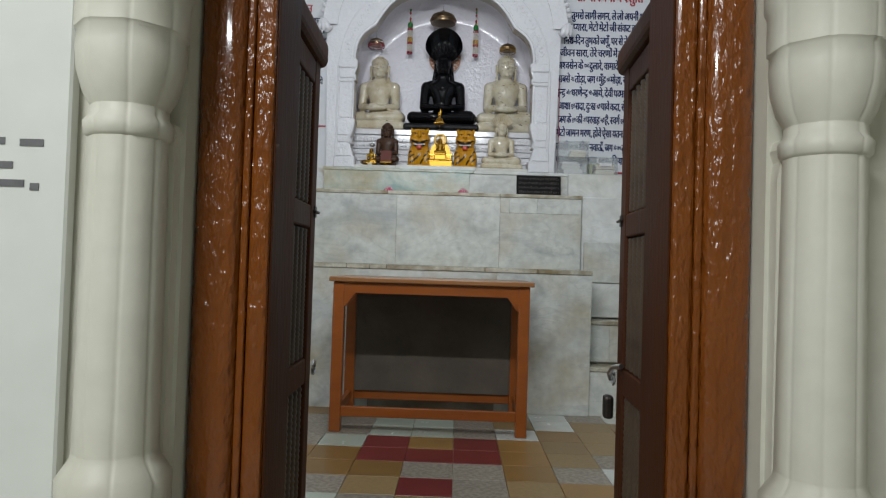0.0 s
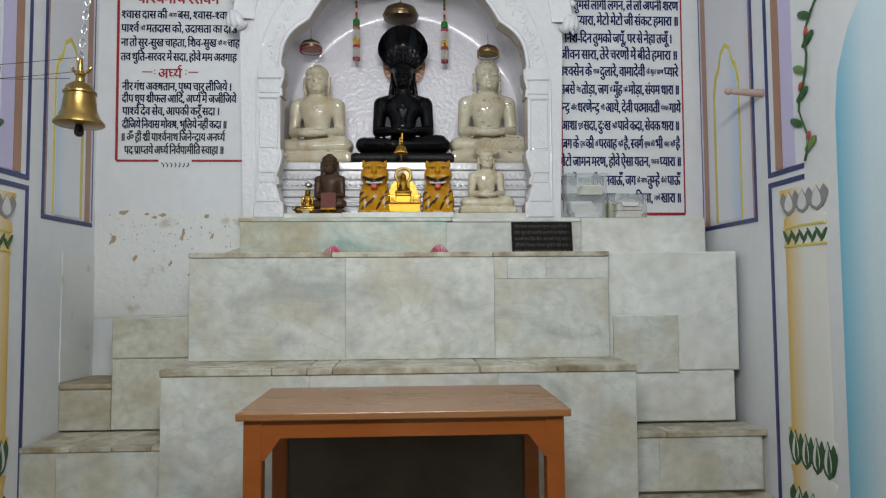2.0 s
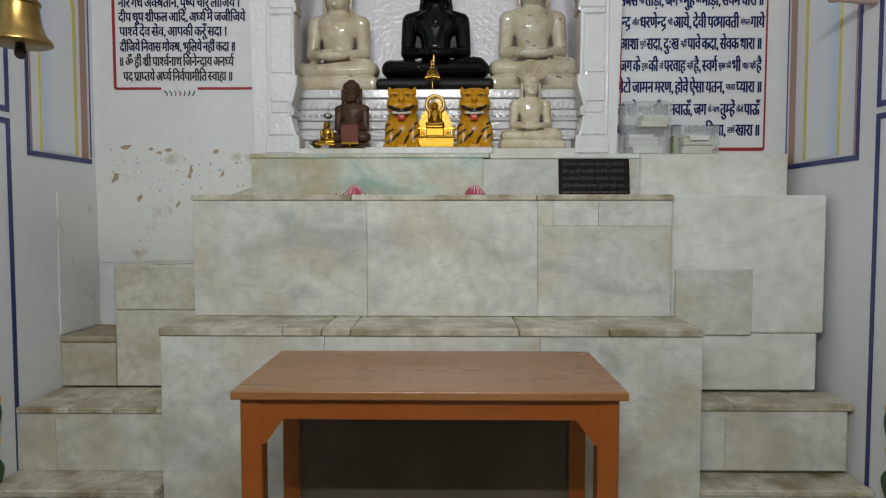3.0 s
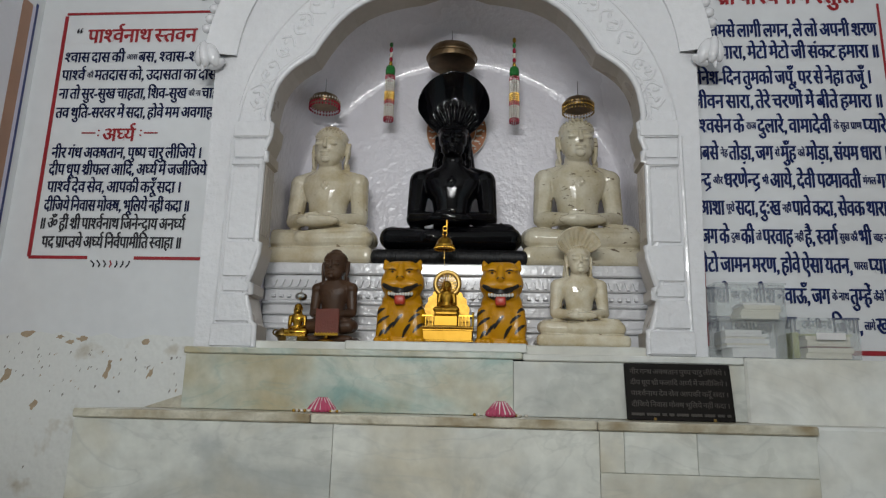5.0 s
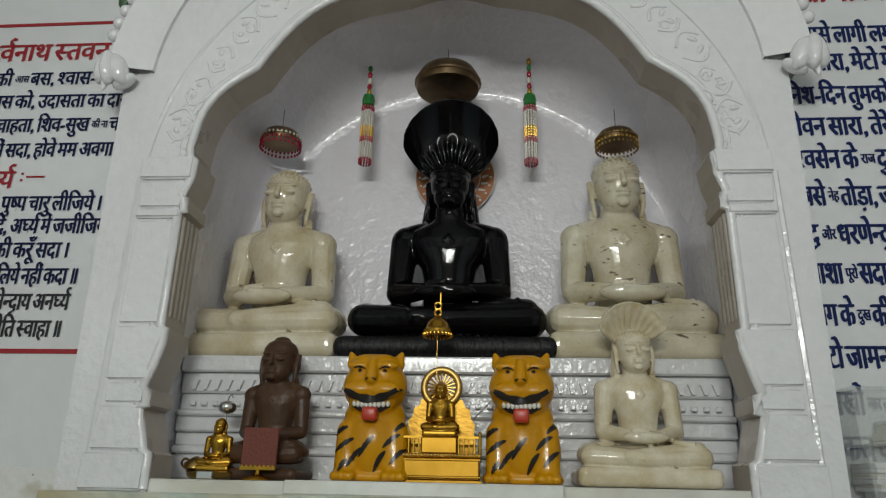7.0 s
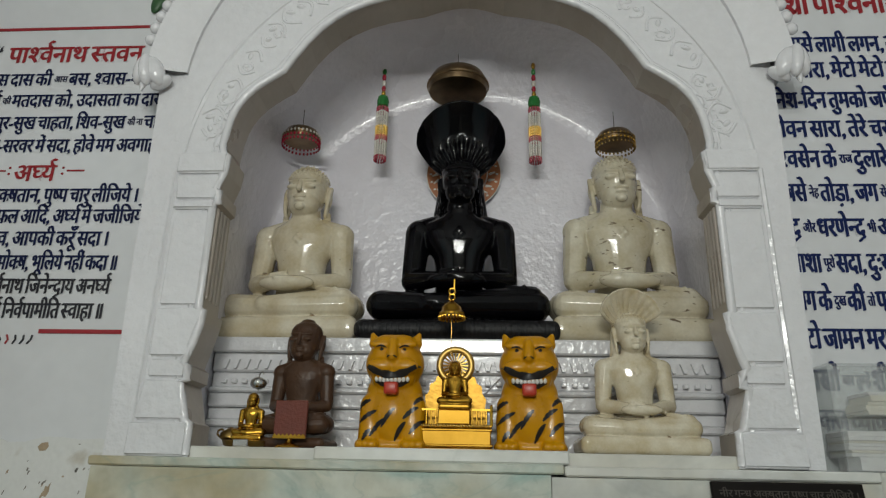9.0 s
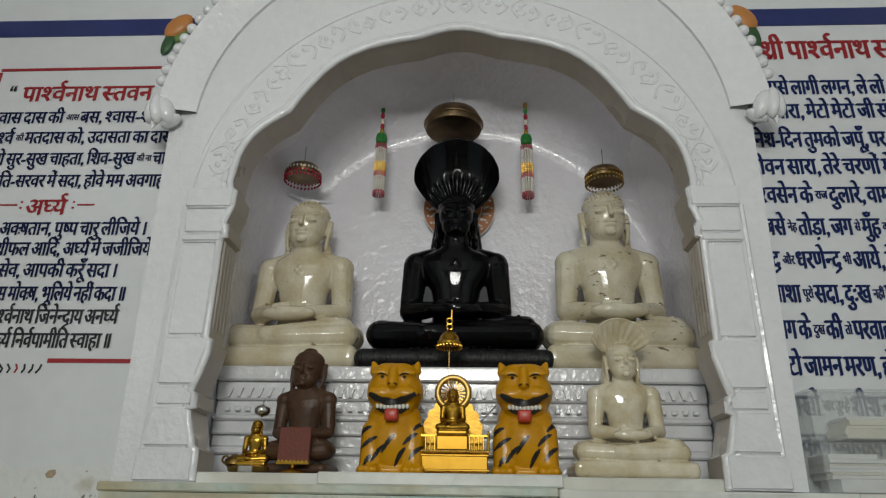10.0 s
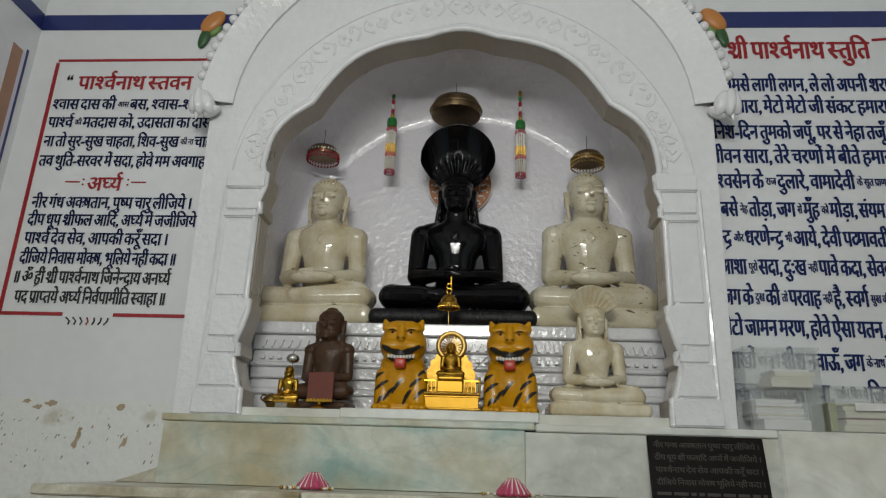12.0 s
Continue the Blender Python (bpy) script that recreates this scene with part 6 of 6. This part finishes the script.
# ---- hanging things in the niche ----
def hung_parasol(x, z, r, top, mat, beads, label):
    p = holder("hanging_parasol", label, "parasol", "parasols over the statues", at=(x, 5.66, z))
    part("canopy", bm_lathe(bmesh.new(), [(r * 0.96, -0.30 * r), (r * 1.0, -0.1 * r), (r * 0.98, 0.05 * r), (r * 0.85, 0.3 * r), (r * 0.5, 0.48 * r), (r * 0.12, 0.55 * r), (r * 0.1, 0.7 * r)]), mat, p, smooth=True)
    part("rim", bm_tube(bmesh.new(), [(r * 1.0 * math.cos(math.tau * q / 28), r * math.sin(math.tau * q / 28), -0.08 * r) for q in range(28)], 0.035 * r + 0.001, 6, True), mat, p, smooth=True)
    part("wire", bm_limb(bmesh.new(), (0, 0, 0.65 * r), (0, 0, top - z), 0.0012, 0.0012, 5), IRON, p)
    if beads:
        for row, mat2 in ((-0.30, BEAD_RED if beads > 1 else BEAD_GOLD), (-0.05, BEAD_WHITE if beads > 1 else BRASS), (-0.55, BEAD_RED if beads > 1 else BRASS)):
            bm = bmesh.new()
            for q in range(30):
                a = math.tau * q / 30
                bm_ball(bm, (r * 1.02 * math.cos(a), r * 1.02 * math.sin(a), row * r), (0.004, 0.004, 0.0055), u=6, v=4)
            part("bead_fringe", bm, mat2, p, "fringe of small beads")
    return p


hung_parasol(-0.075, 2.925, 0.105, 3.05, BRONZE, 0, "bronze parasol hanging over the black statue")
hung_parasol(-0.61, 2.725, 0.062, 2.83, BRONZE, 2, "bronze parasol with red bead fringe over a marble statue")
hung_parasol(0.452, 2.705, 0.062, 2.81, BRONZE, 1, "dark bronze parasol with bead fringe over a marble statue")


def tassel(x, z):
    """Bead tassel: cord, green collar, strands in bands."""
    t = holder("bead_tassel", "hanging tassel of red, white, gold and green beads", "tassel", "tassels beside the hood", at=(x, 5.715, z))
    part("cord", bm_limb(bmesh.new(), (0, 0, -0.02), (0, 0, 0.05), 0.002, 0.002, 6), IRON, t)
    for zz, mat in ((-0.015, BEAD_GOLD), (-0.04, BEAD_GREEN), (-0.065, BEAD_RED), (-0.09, BEAD_WHITE), (-0.112, BEAD_RED), (-0.132, BEAD_GOLD)):
        part("bead", bm_ball(bmesh.new(), (0, 0, zz), (0.008, 0.008, 0.013), u=10, v=8), mat, t, smooth=True)
    part("collar", bm_lathe(bmesh.new(), [(0.012, -0.19), (0.020, -0.185), (0.022, -0.165), (0.018, -0.148), (0.008, -0.143)]), BEAD_GREEN, t, "green bead collar", True)
    bands = [(-0.195, BEAD_RED, 2), (-0.215, BEAD_WHITE, 6), (-0.272, BEAD_GOLD, 4), (-0.31, BEAD_RED, 2), (-0.33, BEAD_WHITE, 6), (-0.388, BEAD_RED, 2)]
    for z0, mat, n in bands:
        bm = bmesh.new()
        for q in range(13):
            a = math.tau * q / 13
            for j in range(n):
                bm_ball(bm, (0.019 * math.cos(a), 0.019 * math.sin(a), z0 - j * 0.0097), (0.0038, 0.0038, 0.0052), u=6, v=4)
        part("strand_band", bm, mat, t, "band of bead strands")
    return t


tassel(-0.345, 3.06)
tassel(0.192, 3.05)
# round halo painted on the niche back
halo_disc = holder("halo_disc", "orange and white ringed halo disc on the niche back", "halo", at=(-0.056, NICHE_Y - 0.02, 2.655))
for r, mat, d in ((0.134, TOOTH, 0.003), (0.131, HALO_ORANGE, 0.005), (0.086, TOOTH, 0.008), (0.082, HALO_ORANGE, 0.010)):
    bm = bm_lathe(bmesh.new(), [(r, 0), (r, d)], segments=48)
    bmesh.ops.rotate(bm, verts=bm.verts, cent=(0, 0, 0), matrix=Matrix.Rotation(radians(90), 3, "X"))
    part("ring", bm, mat, halo_disc)
for q in range(24):
    a = math.tau * q / 24
    part("spot", bm_ball(bmesh.new(), (0.118 * math.cos(a), -0.006, 0.118 * math.sin(a)), (0.005, 0.002, 0.004), u=8, v=5), TOOTH, halo_disc)
    part("stroke", bm_limb(bmesh.new(), (0.094 * math.cos(a), -0.0055, 0.094 * math.sin(a)), (0.110 * math.cos(a + 0.06), -0.0055, 0.110 * math.sin(a + 0.06)), 0.0055, 0.003, 6), TOOTH, halo_disc)


# ---- things on the plinth ----
sign = holder("sign_plaque", "black plaque with faded engraved lines leaning on the plinth", "sign", at=(0.682, 5.228, 1.452))
sign.matrix_world = pose(0.682, 5.222, 1.453, -9, 0, 0)
part("board", bm_box(-0.163, 0.163, 0, 0.012, 0.0, 0.176, 0.002), SIGN, sign)
SIGN_LINES = ["नीर गन्ध अक्षतान पुष्प चारु लीजिये ।", "दीप धूप श्री फलादि अर्घ्य में जजीजिये ।", "पार्श्वनाथ देव सेव आपकी करूँ सदा ।", "दीजिये निवास मोक्ष भूलिये नहीं कदा ।"]
for k, text in enumerate(SIGN_LINES):
    lettering(sign, text, -0.148, 0.15, 0.150 - k * 0.034, 0.014, SIGN_TEXT, 0.012, y=-0.001)
rng = random.Random(2)
x = -0.15
while x < 0.14:
    w = rng.uniform(0.012, 0.04)
    part("engraved_line", bm_box(x, min(x + w, 0.15), -0.0015, 0.0005, 0.014, 0.022), SIGN_TEXT, sign)
    x += w + 0.008
for x in (-0.08, 0.10):
    part("bracket", bm_box(x - 0.004, x + 0.004, -0.004, 0.012, -0.001, 0.008, 0.001), BRASS, sign)


def beaded_cloth(x, y, turn):
    c = holder("beaded_cloth", "crumpled pink and white beaded cloth lying on the marble step", "cloth", "beaded cloths on the step", at=(x, y, 1.4525), rz=turn)
    rng = random.Random(int(x * 100) + 50)
    bm = bmesh.new()
    for q in range(18):
        a = math.tau * q / 18
        bm_limb(bm, (0.012 * math.cos(a), 0.010 * math.sin(a), 0.036), (0.036 * math.cos(a), 0.030 * math.sin(a), 0.009), 0.010, 0.009, 7)
    part("fold", bm, PINK, c, "pink pleated cloth", True)
    bm = bmesh.new()
    for q in range(15):
        a = math.tau * (q + 0.5) / 15
        bm_limb(bm, (0.017 * math.cos(a), 0.015 * math.sin(a), 0.042), (0.041 * math.cos(a), 0.035 * math.sin(a), 0.010), 0.0026, 0.0034, 6)
    part("stripe", bm, TOOTH, c, "white stripes", True)
    for q in range(20):
        side = 1 if q % 4 else -1
        b = part("bead", bm_ball(bmesh.new(), (-side * (0.03 + rng.uniform(0, 0.05)), rng.uniform(-0.045, -0.005), 0.005), (0.0055, 0.0055, 0.005), u=7, v=5), BEAD_WHITE if q % 3 else BEAD_GOLD, c, smooth=True)
    return c


beaded_cloth(-0.415, 5.13, 0)
beaded_cloth(0.125, 5.10, 180)


def paper_box(x, y, z, w, d, h, seed, label, papers):
    b = holder("plastic_box", label, "box", "plastic boxes of booklets", at=(x, y, z))
    t = 0.0025
    bm = bm_box(0, w, 0, t, 0, h)
    bm_box(0, w, d - t, d, 0, h, bm=bm)
    bm_box(0, t, t, d - t, 0, h, bm=bm)
    bm_box(w - t, w, t, d - t, 0, h, bm=bm)
    bm_box(t, w - t, t, d - t, 0, t, bm=bm)
    part("tub", bm, PLASTIC, b, "cloudy clear tub")
    part("lid", bm_box(-0.004, w + 0.004, -0.004, d + 0.004, h, h + 0.006, 0.002), PLASTIC, b, "cloudy clear lid")
    for ob in b.children:
        ob.visible_shadow = False
    rng = random.Random(seed)
    zz = t + 0.0005
    for mat, th, frac, off in papers:
        a = 0.008 + off * w
        part("booklet", bm_box(a + rng.uniform(0, 0.006), min(a + frac * w, w - 0.006) - rng.uniform(0, 0.008), 0.008 + rng.uniform(0, 0.006), d - 0.01, zz, zz + th, 0.001), mat, b)
        zz += th + 0.0004
    return b


P, W = PAPER, PAPER_WHITE
paper_box(0.838, 5.285, 1.653, 0.205, 0.125, 0.118, 1, "clear plastic box packed with white papers on the plinth",
          [(W, 0.03, 0.7, 0.14), (W, 0.008, 0.7, 0.05), (P, 0.006, 0.68, 0.04), (W, 0.008, 0.72, 0.03), (W, 0.007, 0.7, 0.02), (P, 0.005, 0.66, 0.03), (W, 0.009, 0.68, 0.02), (W, 0.012, 0.62, 0.03)])
paper_box(0.832, 5.29, 1.778, 0.222, 0.118, 0.115, 2, "cloudy plastic box with cream booklets stacked on another box",
          [(P, 0.010, 0.6, 0.3), (P, 0.012, 0.58, 0.32), (P, 0.008, 0.6, 0.32), (P, 0.014, 0.56, 0.36), (W, 0.008, 0.5, 0.35)])
paper_box(1.060, 5.285, 1.653, 0.212, 0.125, 0.126, 3, "clear plastic box with booklets and a green cover on the plinth",
          [(P, 0.018, 0.7, 0.16), (P, 0.016, 0.72, 0.18), (MAROON, 0.005, 0.7, 0.18), (P, 0.02, 0.68, 0.2), (P, 0.012, 0.7, 0.16), (GREEN_BOOK, 0.006, 0.9, 0.0)])
part("spine", bm_box(0.004, 0.024, 0.004, 0.115, 0.003, 0.085, 0.001), GREEN_BOOK, bpy.data.objects["plastic_box.002"], "olive green booklet spine")
part("paper_label", bm_box(0.075, 0.165, -0.0062, -0.0045, 0.062, 0.084, 0.0005), PAPER_WHITE, bpy.data.objects["plastic_box.002"], "white paper label")

# ---- brass bell on a chain ----
bell = holder("temple_bell", "brass temple bell hanging on a chain from the ceiling", "bell", at=(-1.012, 3.73, 0))
part("body", bm_lathe(bmesh.new(), [(0.066, 1.775), (0.071, 1.778), (0.070, 1.785), (0.058, 1.798), (0.049, 1.82), (0.045, 1.85), (0.043, 1.868), (0.047, 1.871), (0.047, 1.877), (0.042, 1.88), (0.038, 1.893),
                                   (0.025, 1.903), (0.014, 1.908), (0.012, 1.925), (0.016, 1.93), (0.012, 1.94)], segments=36), BRASS, bell, smooth=True)
part("clapper", bm_limb(bmesh.new(), (0, 0, 1.81), (0, 0, 1.755), 0.005, 0.014, 10), IRON, bell)
part("crown", bm_tube(bmesh.new(), [(0.028 * math.cos(q), 0.006, 1.955 + 0.018 * math.sin(q)) for q in [math.pi * (1.0 + j / 8) for j in range(9)]], 0.005, 6), BRASS, bell, "crescent brass crown")
part("knob", bm_limb(bmesh.new(), (0, 0, 1.935), (0, 0, 1.975), 0.010, 0.006, 10), BRASS, bell, smooth=True)
LINK = finish("link", bm_tube(bmesh.new(), [(0.0075 * math.cos(math.tau * q / 10), 0, 0.014 * math.sin(math.tau * q / 10)) for q in range(10)], 0.0024, 5, True), STEEL, True)
for k in range(81):
    link = new("link", LINK)
    link.parent = bell
    zz = 1.985 + k * 0.0215
    link.location = (0.05 * min(1.0, (zz - 1.985) / 0.5), 0, zz)
    link.rotation_euler = (0, 0.1, 1.57 * (k % 2) + 0.3)
for k, (za, zb) in enumerate(((1.985, 1.96), (1.93, 1.91), (1.90, 1.945))):
    pts = [(-1.012 + (XL + 1.012) * q / 10, 3.73 - 0.03 * k, za + (zb - za) * q / 10 - 0.02 * math.sin(math.pi * q / 10)) for q in range(11)]
    thing("wire", bm_tube(bmesh.new(), pts, 0.0012, 4), IRON, "thin slack wire from the wall to the brass bell", "wire", "slack wires")


# ---- floor tiles ----
SIZE = 0.235
rng = random.Random(11)
tile_mesh = {}
for key, mat in TILE_COLOURS.items():
    tile_mesh[key] = finish("tile", bm_box(-SIZE / 2 + 0.001, SIZE / 2 - 0.001, -SIZE / 2 + 0.001, SIZE / 2 - 0.001, -0.012, 0.0, 0.0015), mat)
NAMED = {(-1, 1): "red", (0, 1): "tan", (1, 1): "red", (-2, 1): "green", (-1, 0): "red", (0, 0): "red", (1, 0): "red", (-2, 0): "tan", (2, 0): "tan", (2, 1): "tan", (-1, -1): "tan", (0, -1): "grey",
         (1, -1): "grey", (2, -1): "tan", (-2, -1): "tan", (-2, 2): "grey", (-3, 1): "grey", (-3, 0): "tan", (3, 1): "gold", (3, 0): "gold", (4, 2): "gold", (5, 4): "white", (4, 1): "gold"}
for i in range(-8, 8):
    for j in range(-8, 6):
        x, y = -0.01 + i * SIZE, 3.627 + j * SIZE
        if x - SIZE / 2 < XL - 0.2 or x + SIZE / 2 > XR + 0.2 or y - SIZE / 2 < 1.63:
            continue
        key = NAMED.get((i, j)) or rng.choice(("gold", "gold", "tan", "grey", "gold", "white") if i > 1 else ("tan", "grey", "gold", "green", "red", "grey"))
        tile = new("tile", tile_mesh[key])
        tile.location, tile.parent = (x, y, 0), FLOOR
        tile.rotation_euler = (rng.uniform(-0.002, 0.002), rng.uniform(-0.002, 0.002), rng.choice((0, 1, 2, 3)) * math.pi / 2)
